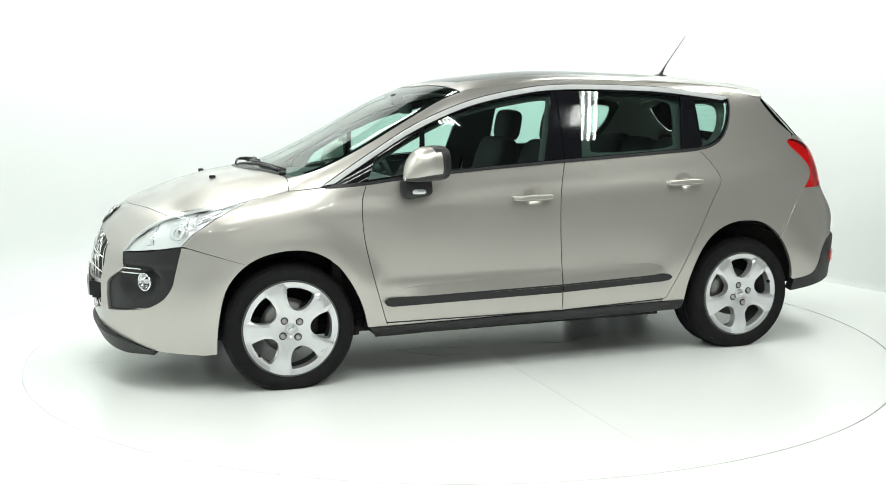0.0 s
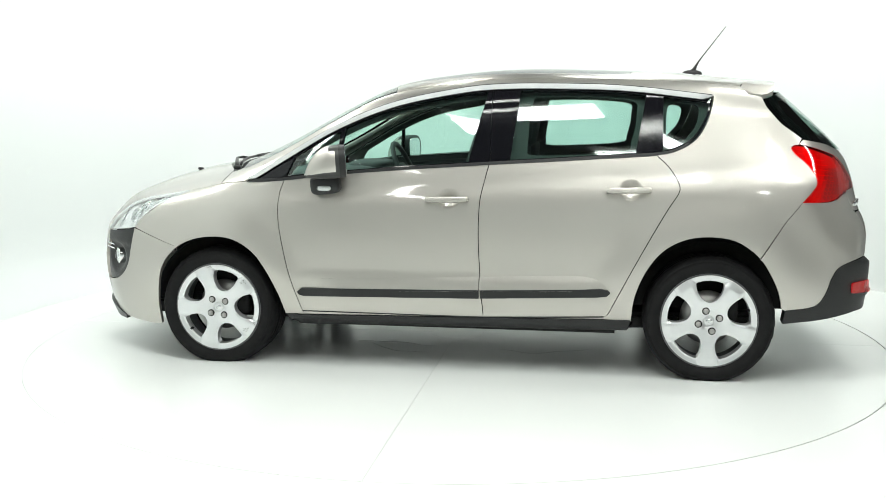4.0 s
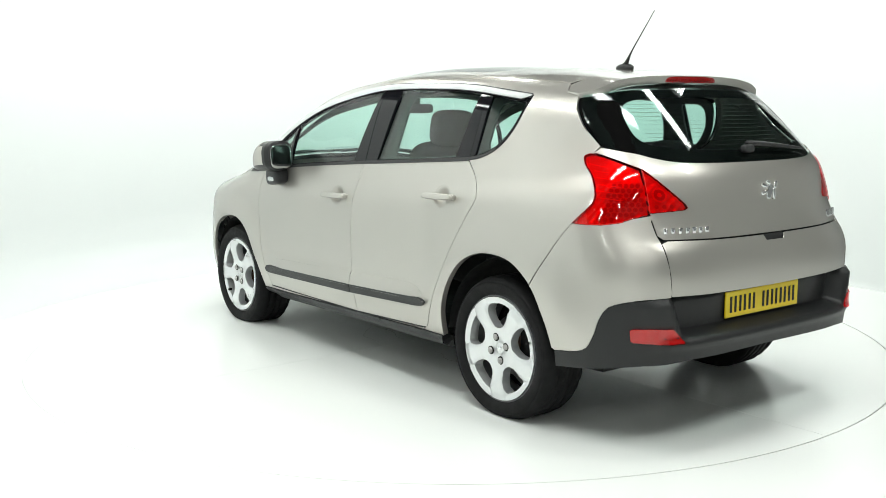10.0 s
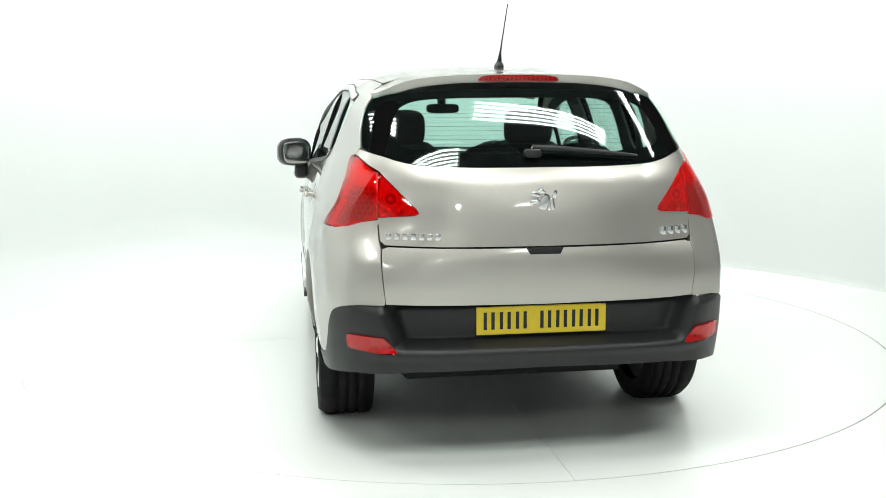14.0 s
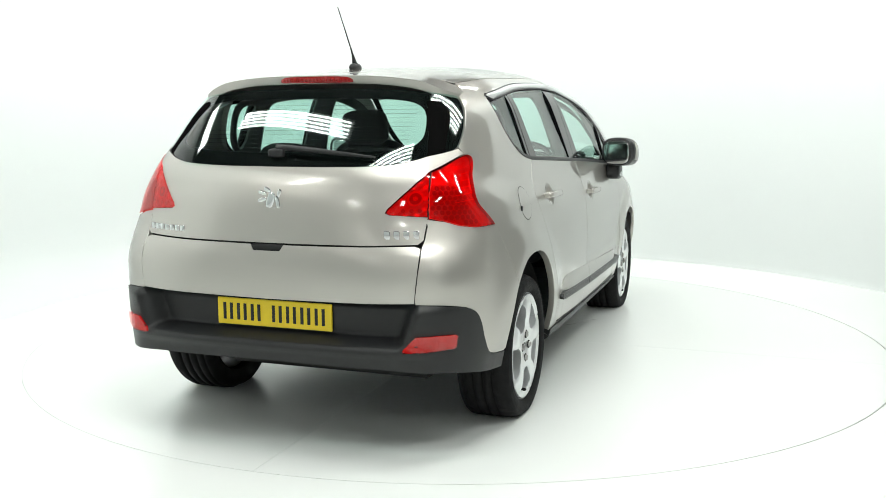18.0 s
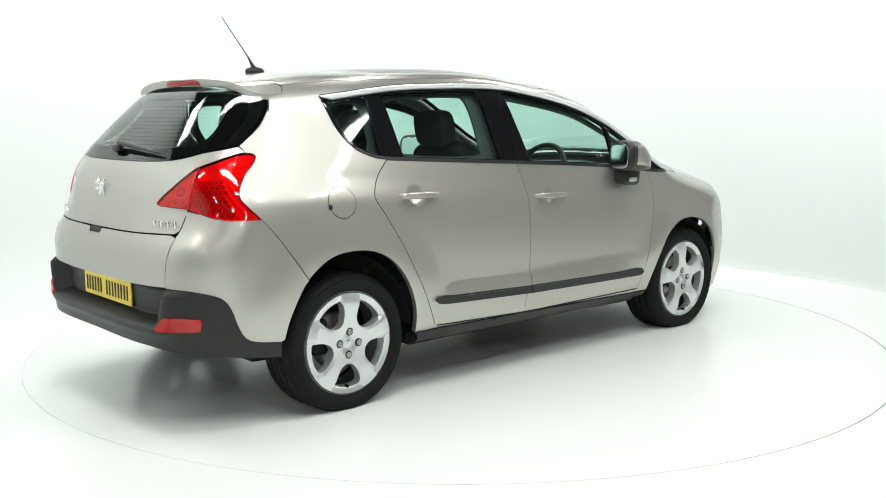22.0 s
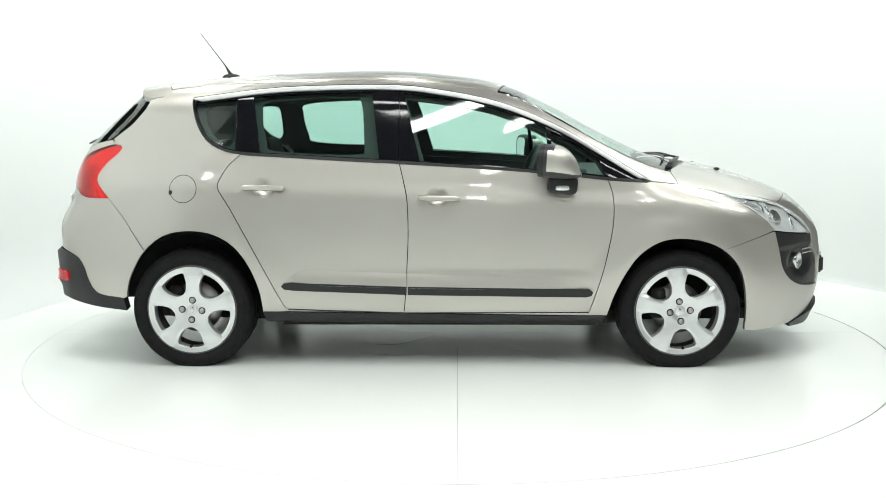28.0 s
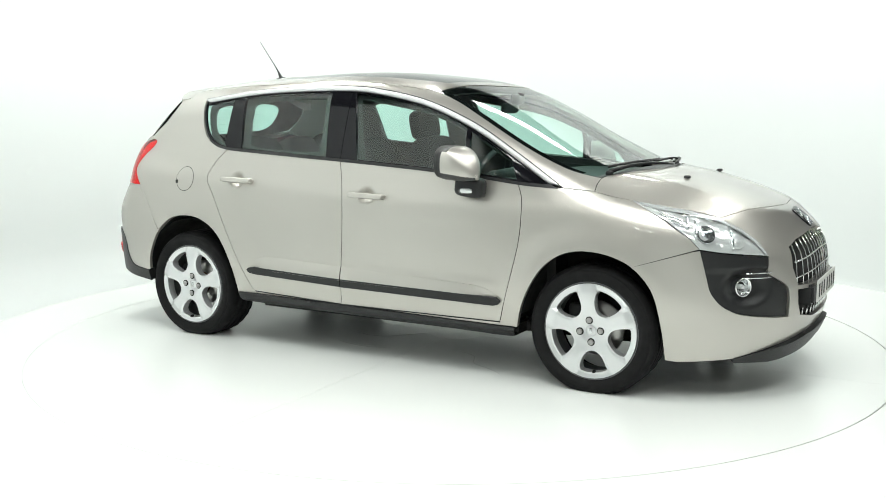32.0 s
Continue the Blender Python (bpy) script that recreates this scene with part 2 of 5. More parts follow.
def fill(loops, d):
    """Triangles of a flat region: the first loop is its edge, the rest are holes."""
    from mathutils.geometry import delaunay_2d_cdt
    pts, edges = [], []
    for lp in loops:
        k = len(pts)
        pts += list(lp)
        edges += [(k + i, k + (i + 1) % len(lp)) for i in range(len(lp))]
    rim = np.array(pts)
    lo, hi = loops[0].min(0), loops[0].max(0)
    gx, gy = np.arange(lo[0] + d / 2, hi[0], d), np.arange(lo[1] + d / 2, hi[1], d)
    if len(gx) and len(gy):
        g = np.stack(np.meshgrid(gx, gy), -1).reshape(-1, 2)
        ok = within(loops[0], g)
        for h in loops[1:]:
            ok &= ~within(h, g)
        g = g[ok]
        if len(g):
            far = np.min(np.linalg.norm(g[:, None] - rim[None], axis=2), 1) > d * 0.5
            pts += list(g[far])
    v, e, f, *_ = delaunay_2d_cdt([Vector(p) for p in pts], edges, [], 0, 1e-6)
    v = np.array([p[:] for p in v])
    f = np.array([t for t in f if len(t) == 3])
    c = v[f].mean(1)
    ok = within(loops[0], c)
    for h in loops[1:]:
        ok &= ~within(h, c)
    return v, f[ok]


def shell(name, outline, place, material, parent, label="", gap=0.0023, lift=0.0, skirt=0.03, d=0.035, holes=(), out=None, dark=True):
    """A panel of the body: a region of a side, top or end view laid on the body's form, with turned-in edges."""
    lp = [even(inset(even(np.array(outline, float), d * 0.5), gap), d * 0.5)]
    lp += [even(inset(even(np.array(h, float), min(d * 0.4, 0.012)), -gap), min(d * 0.4, 0.012)) for h in holes]
    v, f = fill(lp, d)
    p = place(v)
    n = gradient(p)
    p = p + n * (np.asarray(lift if out is None else out(p))[..., None] if out is not None else lift)
    tri = p[f]
    fn = np.cross(tri[:, 1] - tri[:, 0], tri[:, 2] - tri[:, 0])
    bad = np.sum(fn * n[f[:, 0]], 1) < 0
    f[bad] = f[bad][:, ::-1]
    if out is not None:
        fn = np.cross(p[f[:, 1]] - p[f[:, 0]], p[f[:, 2]] - p[f[:, 0]])
        n = np.zeros_like(p)
        for k in range(3):
            np.add.at(n, f[:, k], fn)
        n = n / np.maximum(np.linalg.norm(n, axis=1, keepdims=True), 1e-12)
    count = {}
    for t in f:
        for a, b in ((t[0], t[1]), (t[1], t[2]), (t[2], t[0])):
            count[(a, b)] = 1
    border = [(a, b) for a, b in count if (b, a) not in count]
    verts, faces, norms, deep = list(p), [tuple(t) for t in f], list(n), []
    if skirt:
        for a, b in border:
            k = len(verts)
            en = np.cross(p[b] - p[a], n[a])
            en = en / max(np.linalg.norm(en), 1e-9)
            e1 = min(0.004, skirt / 2)
            verts += [p[a], p[b], p[b] - n[b] * e1, p[a] - n[a] * e1, p[b] - n[b] * skirt, p[a] - n[a] * skirt]
            norms += [en * 0.8 + n[a] * 0.6, en * 0.8 + n[b] * 0.6, en, en, en, en]
            deep += [len(faces) + 1]
            faces += [(k + 1, k, k + 3, k + 2), (k + 2, k + 3, k + 5, k + 4)]
    ob = mesh_ob(name, verts, faces, material, parent, label, [x / max(np.linalg.norm(x), 1e-9) for x in norms])
    # inner part of the turned-in edge coloured black as painted gap shade
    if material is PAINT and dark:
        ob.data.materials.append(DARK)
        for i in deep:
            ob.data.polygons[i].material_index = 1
    return ob


def smooth_pane(name, outline, place, across, material, parent, label, lift, grow=0.004, d=0.035):
    """A pane of glass with an even bend: a low polynomial laid through the body's form over the outline. across: the axis (0 or 1) that it is seen along."""
    lp = even(inset(even(np.array(outline, float), d * 0.5), -grow), d * 0.5)
    v, f = fill([lp], d)
    p = place(v)
    a, b = [k for k in (0, 1, 2) if k != across]
    ca, cb, cc = p[:, a].mean(), p[:, b].mean(), p[:, across].mean()
    sa, sb = max(np.ptp(p[:, a]) / 2, 0.1), max(np.ptp(p[:, b]) / 2, 0.1)
    powers = [(0, 0), (1, 0), (0, 1), (2, 0), (1, 1)] if across == 1 else [(0, 0), (0, 1), (2, 0), (0, 2), (2, 1), (4, 0)]
    if across == 0:
        ca = 0.0

    def basis(i, j):
        return np.stack([i ** m * j ** n for m, n in powers], 1)
    i, j = (p[:, a] - ca) / sa, (p[:, b] - cb) / sb
    bow = sb * sb / 13.0 if across == 1 else 0.0
    k = np.linalg.lstsq(basis(i, j), p[:, across] - cc + bow * j * j, rcond=None)[0]
    q = p.copy()
    q[:, across] = cc + basis(i, j) @ k - bow * j * j
    e = 1e-3
    da = (basis(i + e, j) - basis(i - e, j)) @ k / (2 * e * sa)
    db = (basis(i, j + e) - basis(i, j - e)) @ k / (2 * e * sb) - 2 * bow * j / sb
    n = np.zeros_like(p)
    n[:, across], n[:, a], n[:, b] = 1, -da, -db
    n /= np.linalg.norm(n, axis=1, keepdims=True)
    if across == 0:
        n = -n
    q = q + n * lift
    fn = np.cross(q[f[:, 1]] - q[f[:, 0]], q[f[:, 2]] - q[f[:, 0]])
    bad = np.sum(fn * n[f[:, 0]], 1) < 0
    f[bad] = f[bad][:, ::-1]
    return mesh_ob(name, q, f, material, parent, label, n)


def superbox(c, s, e=0.35, seg=14, turn=None):
    """Vertices and faces of a soft-edged box: centre, half sizes, softness."""
    def pw(v):
        return np.sign(v) * np.abs(v) ** e
    vs, fs = [], []
    for i in range(seg + 1):
        a = -math.pi / 2 + math.pi * i / seg
        for j in range(2 * seg):
            b = math.pi * j / seg
            vs.append((s[0] * pw(math.cos(a)) * pw(math.cos(b)), s[1] * pw(math.cos(a)) * pw(math.sin(b)), s[2] * pw(math.sin(a))))
    for i in range(seg):
        for j in range(2 * seg):
            k, k2 = i * 2 * seg + j, i * 2 * seg + (j + 1) % (2 * seg)
            fs.append((k, k2, k2 + 2 * seg, k + 2 * seg))
    v = np.array(vs)
    if turn is not None:
        v = v @ np.array(Euler([radians(t) for t in turn]).to_matrix()).T
    return v + np.array(c), fs


def soft(name, c, s, material, parent, label="", e=0.35, turn=None, seg=14):
    return mesh_ob(name, *superbox(c, s, e, seg, turn), material, parent, label)


def tube(name, pts, r, material, parent, label="", sides=10, closed=False):
    """A round bar along a line of points; r is one radius or one for each point."""
    p = np.array(pts, float)
    rr = np.full(len(p), r) if np.isscalar(r) else np.array(r, float)
    t = np.gradient(p, axis=0) if not closed else np.roll(p, -1, 0) - np.roll(p, 1, 0)
    t /= np.linalg.norm(t, axis=1, keepdims=True)
    up = np.array([0, 0, 1.0]) if abs(t[:, 2]).max() < 0.9 else np.array([1.0, 0, 0]) if abs(t[:, 0]).max() < 0.9 else np.array([0, 1.0, 0])
    vs, fs = [], []
    for q, d, k in zip(p, t, rr):
        a = np.cross(d, up)
        a /= np.linalg.norm(a)
        b = np.cross(a, d)
        vs += [q + k * (a * math.cos(2 * math.pi * j / sides) + b * math.sin(2 * math.pi * j / sides)) for j in range(sides)]
    m = len(p)
    for i in range(m if closed else m - 1):
        for j in range(sides):
            k, k2 = i * sides + j, i * sides + (j + 1) % sides
            l, l2 = ((i + 1) % m) * sides + j, ((i + 1) % m) * sides + (j + 1) % sides
            fs.append((k, k2, l2, l))
    if not closed:
        fs += [tuple(range(sides))[::-1], tuple(range((m - 1) * sides, m * sides))]
    return mesh_ob(name, vs, fs, material, parent, label)


def lathe(profile, seg=64):
    """Vertices and faces of a turned form about the y axis: profile of (radius, y)."""
    vs, fs = [], []
    for r, y in profile:
        vs += [(r * math.cos(2 * math.pi * j / seg), y, r * math.sin(2 * math.pi * j / seg)) for j in range(seg)]
    for i in range(len(profile) - 1):
        for j in range(seg):
            k, k2 = i * seg + j, i * seg + (j + 1) % seg
            fs.append((k, k + seg, k2 + seg, k2))
    return np.array(vs), fs


def slab(name, poly, lo, hi, axis, material, parent, label="", bevel=0.0, place=None):
    """A flat outline given depth along an axis (0, 1 or 2)."""
    bm = bmesh.new()
    def at(p, h):
        v = list(p)
        v.insert(axis, h)
        return v
    a = [bm.verts.new(at(p, lo)) for p in poly]
    bm.faces.new(a)
    r = bmesh.ops.extrude_face_region(bm, geom=bm.faces[:])
    d = [0, 0, 0]
    d[axis] = hi - lo
    bmesh.ops.translate(bm, vec=d, verts=[g for g in r["geom"] if isinstance(g, bmesh.types.BMVert)])
    if bevel:
        bmesh.ops.bevel(bm, geom=bm.edges[:], offset=bevel, segments=2, affect="EDGES", clamp_overlap=True)
    bmesh.ops.recalc_face_normals(bm, faces=bm.faces[:])
    if place is not None:
        bmesh.ops.transform(bm, matrix=place, verts=bm.verts[:])
    me = bpy.data.meshes.new(name)
    bm.to_mesh(me)
    bm.free()
    me.materials.append(material)
    ob = new(name, me)
    ob.parent = parent
    return tagged(ob, label)


def arc(c, r, a0, a1, n=24):
    return [(c[0] + r * math.cos(radians(a0 + (a1 - a0) * i / n)), c[1] + r * math.sin(radians(a0 + (a1 - a0) * i / n))) for i in range(n + 1)]


def box(x0, y0, x1, y1):
    return [(x0, y0), (x1, y0), (x1, y1), (x0, y1)]


# ---- studio ----
TABLE_R = 2.492


def ring(name, r0, r1, z0, z1, material, seg=180):
    vs, fs = [], []
    for r, z in ((r0, z0), (r0, z1), (r1, z1), (r1, z0)):
        vs += [(r * math.cos(2 * math.pi * j / seg), r * math.sin(2 * math.pi * j / seg), z) for j in range(seg)]
    for i in range(4):
        for j in range(seg):
            k, k2 = i * seg + j, i * seg + (j + 1) % seg
            l, l2 = ((i + 1) % 4) * seg + j, ((i + 1) % 4) * seg + (j + 1) % seg
            fs.append((k, k2, l2, l))
    return mesh_ob(name, vs, fs, material, smooth=False)


def studio():
    fl = tagged(ring("floor", TABLE_R + 0.0055, 12.0, -0.10, 0.0, FLOORM), "glossy white painted studio floor round the turntable", "floor", kind="structure")
    fl.location = (0.0035, 0.002, 0)
    pit = ring("floor_pit", 0.0, TABLE_R + 0.3, -0.30, -0.12, ROOMM)
    tagged(pit, "grey pit floor below the turntable", "floor", kind="structure")
    # curved cove behind the turntable
    R, seg = 3.45, 128
    vs, fs = [], []
    for j in range(seg + 1):
        a = radians(21.8 + 208 * j / seg)
        k = float(step(85, 140, math.degrees(a)))
        prof = [(R - 0.42 * k, 0.001), (R - 0.26 * k + 0.004, 0.012 + 0.028 * k), (R - 0.12 * k + 0.008, 0.03 + 0.10 * k), (R - 0.03 * k + 0.01, 0.06 + 0.24 * k),
                (R + 0.012, 0.3 + 0.2 * k), (R + 0.012, 3.4), (R + 0.13, 3.4), (R + 0.13, 0.001)]
        vs += [(r * math.cos(a), r * math.sin(a), z) for r, z in prof]
    for j in range(seg):
        for i in range(len(prof) - 1):
            m = j * len(prof) + i
            fs.append((m, m + 1, m + 1 + len(prof), m + len(prof)))
    tagged(mesh_ob("wall_cove", vs, fs, WALLM), "smooth white curved studio cove wall", "wall", kind="structure")
    for nm, pts, top in (("left", box(-5.3, -9.6, -5.2, 6), 3.9), ("right", box(6.0, 0.2, 6.1, 6), 2.6), ("side_hall", box(6.0, -9.6, 6.1, 0.2), 1.0), ("back", box(-5.3, 6, 6.1, 6.1), 2.6), ("front", box(-5.3, -9.7, 6.1, -9.6), 2.7)):
        tagged(slab("wall_" + nm, pts, 0.002, top, 2, {"right": GREYWALL, "side_hall": ROOMM}.get(nm, WALLM), None), "plain painted lower studio wall", "wall", kind="structure")
        tagged(slab("wall_upper_" + nm, pts, top, 5.0, 2, ROOMM, None), "grey painted wall above the white studio wall", "wall", kind="structure")
    tagged(slab("ceiling", box(-5.3, -9.7, 6.1, 6.1), 5.0, 5.1, 2, CEILM, None), "plain grey studio ceiling above the lamps", "ceiling", kind="structure")
    first = None
    strip = bpy.data.lights.new("tube_glow", "AREA")
    strip.shape, strip.size, strip.size_y, strip.energy, strip.color = "RECTANGLE", 0.019, 1.3, 5.9, (0.965, 1.0, 0.955)
    for x, y, turn in ((1.05, -1.7, 88), (2.65, -0.5, 66), (-2.0, -1.3, 57), (-0.4, -2.4, 95), (-0.25, -3.5, 100), (0.85, -4.3, 95), (2.3, -3.3, 60), (3.6, -2.4, 40),
                       (-2.3, 0.9, 0), (3.0, 1.1, 0), (-1.6, 1.8, 40), (1.5, 2.4, 120), (-3.2, -4.1, 120), (-0.3, 1.9, 0), (-3.6, 0.2, 0),
                       (-2.8, -7.3, 0), (2.6, -7.3, 0), (0.2, -8.2, 0)):
        if first is None:
            first = new("tube_light")
            slab("tray", box(-0.15, -0.70, 0.15, 0.70), 0.03, 0.07, 2, WALLM, first, "white sheet-metal tray", 0.01)
            for i in range(5):
                tube("lamp_tube", [(-0.112 + 0.056 * i, -0.65, 0), (-0.112 + 0.056 * i, 0.65, 0)], 0.016, TUBE, first, "glowing fluorescent tube", 8)
                light = new("tube_glow", strip)
                light.parent = first
                light.location = (-0.112 + 0.056 * i, 0, -0.020)
            for py in (-0.5, 0.5):
                tube("suspension_rod", [(0, py, 0.065), (0, py, 1.1)], 0.008, STEEL, first, "thin steel hanging rod", 6)
            tagged(first, "ceiling bank of five bright fluorescent tubes", "ceiling light", "studio ceiling lights")
            first.matrix_basis = pose(x, y, 3.9, 0, 0, turn)
        else:
            copy_thing(first, pose(x, y, 3.9, 0, 0, turn))


def turntable():
    t = new("turntable")
    tagged(t, "large round white turntable set flush in the floor", "turntable")
    seam = 0.00012
    for k in range(4):
        a0 = -89.5 + 90 * k
        poly = [tuple(p) for p in arc((0, 0), 0.1615, a0 + 89.8, a0 + 0.2, 16)] + arc((0, 0), TABLE_R, a0 + 0.02, a0 + 89.98, 60)
        poly = inset(np.array(poly), seam)
        slab("deck_plate", [tuple(p) for p in poly], -0.05, 0.0, 2, TABLEM, t)
    slab("centre_plate", arc((0, 0), 0.160, 0, 360, 48)[:-1], -0.05, 0.0, 2, TABLEM, t, "small round centre plate")
    rnd = random.Random(4)
    for x, y, a, n in ((0.20, -0.42, 20, 12), (-0.30, 0.40, 200, 12), (0.55, 0.30, 170, 10), (-0.55, -0.30, 350, 10), (0.10, 0.52, 20, 9), (-0.15, -0.55, 185, 8)):
        pts = [(x, y, 0.0004)]
        for i in range(n):
            a += rnd.uniform(-28, 28)
            pts.append((pts[-1][0] + 0.05 * math.cos(radians(a)), pts[-1][1] + 0.05 * math.sin(radians(a)), 0.0004))
        tube("hairline_crack", pts, [0.0004 + 0.0008 * math.sin(math.pi * i / n) for i in range(n + 1)], CRACK, t, "thin grey crack in the paint", 5)
    return t


# ---- the car's outlines, in side view (x, z) unless said ----
BELT = spl([(1.141, 1.007), (0.934, 1.019), (0.729, 1.042), (0.552, 1.059), (0.347, 1.075), (0.141, 1.089), (-0.152, 1.107), (-0.444, 1.123), (-0.736, 1.140), (-0.95, 1.152), (-1.027, 1.157)])
CORNER = spl([(-1.027, 1.157), (-1.116, 1.174), (-1.21, 1.222), (-1.268, 1.300), (-1.300, 1.39), (-1.312, 1.449)])
DLO = spl([(1.141, 1.007), (0.879, 1.168), (0.620, 1.314), (0.325, 1.428), (-0.005, 1.495), (-0.246, 1.517), (-0.607, 1.515), (-0.906, 1.500), (-1.307, 1.452)])
FENDER = spl([(0.912, 1.018), (0.936, 0.944), (0.942, 0.844), (0.930, 0.726), (0.891, 0.548), (0.843, 0.383), (0.818, 0.312), (0.790, 0.298)])
BPOST = spl([(-0.185, 1.108), (-0.164, 1.023), (-0.142, 0.910), (-0.137, 0.733), (-0.145, 0.555), (-0.150, 0.466), (-0.162, 0.314)])
RDOOR = spl([(-1.027, 1.157), (-1.099, 1.086), (-1.142, 1.010), (-1.138, 0.965), (-1.093, 0.895), (-1.012, 0.754), (-0.917, 0.576), (-0.835, 0.412), (-0.803, 0.348), (-0.779, 0.333)])
ARCH_F = spl([(1.663, 0.205), (1.655, 0.361), (1.619, 0.527), (1.541, 0.632), (1.435, 0.690), (1.302, 0.712), (1.184, 0.695), (1.082, 0.630), (1.009, 0.532), (0.952, 0.412), (0.918, 0.296)])
ARCH_R = spl([(-0.920, 0.312), (-0.936, 0.442), (-0.990, 0.577), (-1.073, 0.681), (-1.187, 0.741), (-1.317, 0.753), (-1.434, 0.728), (-1.539, 0.649), (-1.602, 0.552), (-1.643, 0.448), (-1.664, 0.300)])
ROOF_PLAN = spl([(1.283, 0.630), (1.245, 0.662), (1.118, 0.716), (0.918, 0.722), (0.705, 0.706), (0.476, 0.666), (0.284, 0.630), (0.0, 0.607), (-0.25, 0.599), (-0.60, 0.598), (-0.90, 0.592), (-1.25, 0.575), (-1.45, 0.560)])
ROOF_EDGE = on_top(ROOF_PLAN)[:, [0, 2]]


def cut(line, a, b):
    """The stretch of a line between two values of x (lines run from front to rear)."""
    s = [p for p in line if min(a, b) < p[0] < max(a, b)]
    o = np.argsort(-line[:, 0])
    ends = [(v, float(np.interp(-v, -line[o, 0], line[o, 1]))) for v in (max(a, b), min(a, b))]
    s = sorted([tuple(p) for p in s], key=lambda p: -p[0])
    return np.array([ends[0]] + s + [ends[1]])


def low(line, dz):
    return line + np.array([0, dz])


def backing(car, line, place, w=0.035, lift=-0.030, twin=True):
    """A black sheet added behind a shut line, so that the gap looks shaded."""
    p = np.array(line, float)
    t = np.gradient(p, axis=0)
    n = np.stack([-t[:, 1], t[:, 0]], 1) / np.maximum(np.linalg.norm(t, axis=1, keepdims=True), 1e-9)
    o = shell("shut_line_shade", np.array([*(p + n * w), *(p - n * w)[::-1]]), place, DARK, car, "black sheet added to shade the shut line", 0, lift, 0, 0.03)
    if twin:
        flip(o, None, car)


def both(ob, parent=None, label=""):
    return ob, flip(ob, None, parent or ob.parent, label)


def door(car, nm, outline, panes, frame_poly, handle_x, handle_z, strip, band, card, label):
    """One side door with its window frame, panes, handle, rubbing strip and inner card; and its twin."""
    mid = np.array((handle_x - 0.008, handle_z + 0.004))
    bowl = [tuple(mid + (np.array(p) - mid) * (1, 0.86)) for p in arc(tuple(mid), 0.060, 0, 360, 28)[:-1]]
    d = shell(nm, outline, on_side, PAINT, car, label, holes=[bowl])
    subs = [shell("window_frame", frame_poly, on_side, GLOSSBLACK, d, "gloss black window frame", 0.001, -0.002, 0.02, 0.03, panes)]
    for p in panes:
        subs.append(smooth_pane("window_pane", p, on_side, 1, PRIVACY if nm == "rear_door" else GLASS, d, "green-tinted glass", -0.010))
    subs.append(shell("rubbing_strip", strip, on_side, BLACK, d, "black rubber strip", 0.0, 0.019, 0.022, 0.02))
    subs.append(shell("inner_card", card, on_side, TRIM, d, "dark inner trim", 0.01, -0.055, 0.0, 0.06))
    subs.append(shell("handle_bowl", bowl, on_side, PAINT, d, "rounded grip recess", -0.0035, 0, 0.0, 0.009,
                      out=lambda p: -0.001 - 0.017 * step(0.060, 0.012, np.hypot(p[:, 0] - mid[0], (p[:, 2] - mid[1]) / 0.86))))
    a = on_side(np.array([(handle_x, handle_z)]))[0]
    g = gradient(a[None])[0]
    tilt = math.degrees(math.asin(g[2]))
    subs.append(soft("handle", a + g * 0.030 - [0, 0, 0.004], (0.112, 0.012, 0.0145), PAINT, d, "body-coloured pull handle", 0.45, (tilt, 1.2, 0)))
    for e in (-0.094, 0.094):
        foot = on_side(np.array([(handle_x + e, handle_z - e * 0.021)]))[0]
        subs.append(soft("handle_foot", foot + g * 0.006, (0.017, 0.020, 0.0135), PAINT, d, "body-coloured handle foot", 0.5, (tilt, 1.2, 0), 10))
    subs.append(shell("rubbing_strip_base", band, on_side, PAINT, d, "body-coloured upper half of the strip", 0.0, 0, 0.01, 0.02,
                      out=lambda p: 0.001 + 0.018 * step(0.80, 0.60, p[:, 0]) * step(-0.80, -0.66, p[:, 0]) * np.clip(1 - (p[:, 2] - 0.458 + (p[:, 0] + 0.145) * 0.025) / 0.078, 0, 1)))
    low_edge = np.array([p for p in outline if p[1] < min(q[1] for q in outline) + 0.022])
    low_edge = low_edge[np.argsort(low_edge[:, 0])]
    q = on_side(np.linspace(low_edge[0], low_edge[-1], 24) - [0, 0.002])
    subs.append(tube("sill_joint", q + gradient(q) * 0.001, 0.0032, SEAL, d, "dark joint under the door", 6))
    twin = flip(d, None, car)
    for s in subs:
        flip(s, None, twin)
    return d, twin


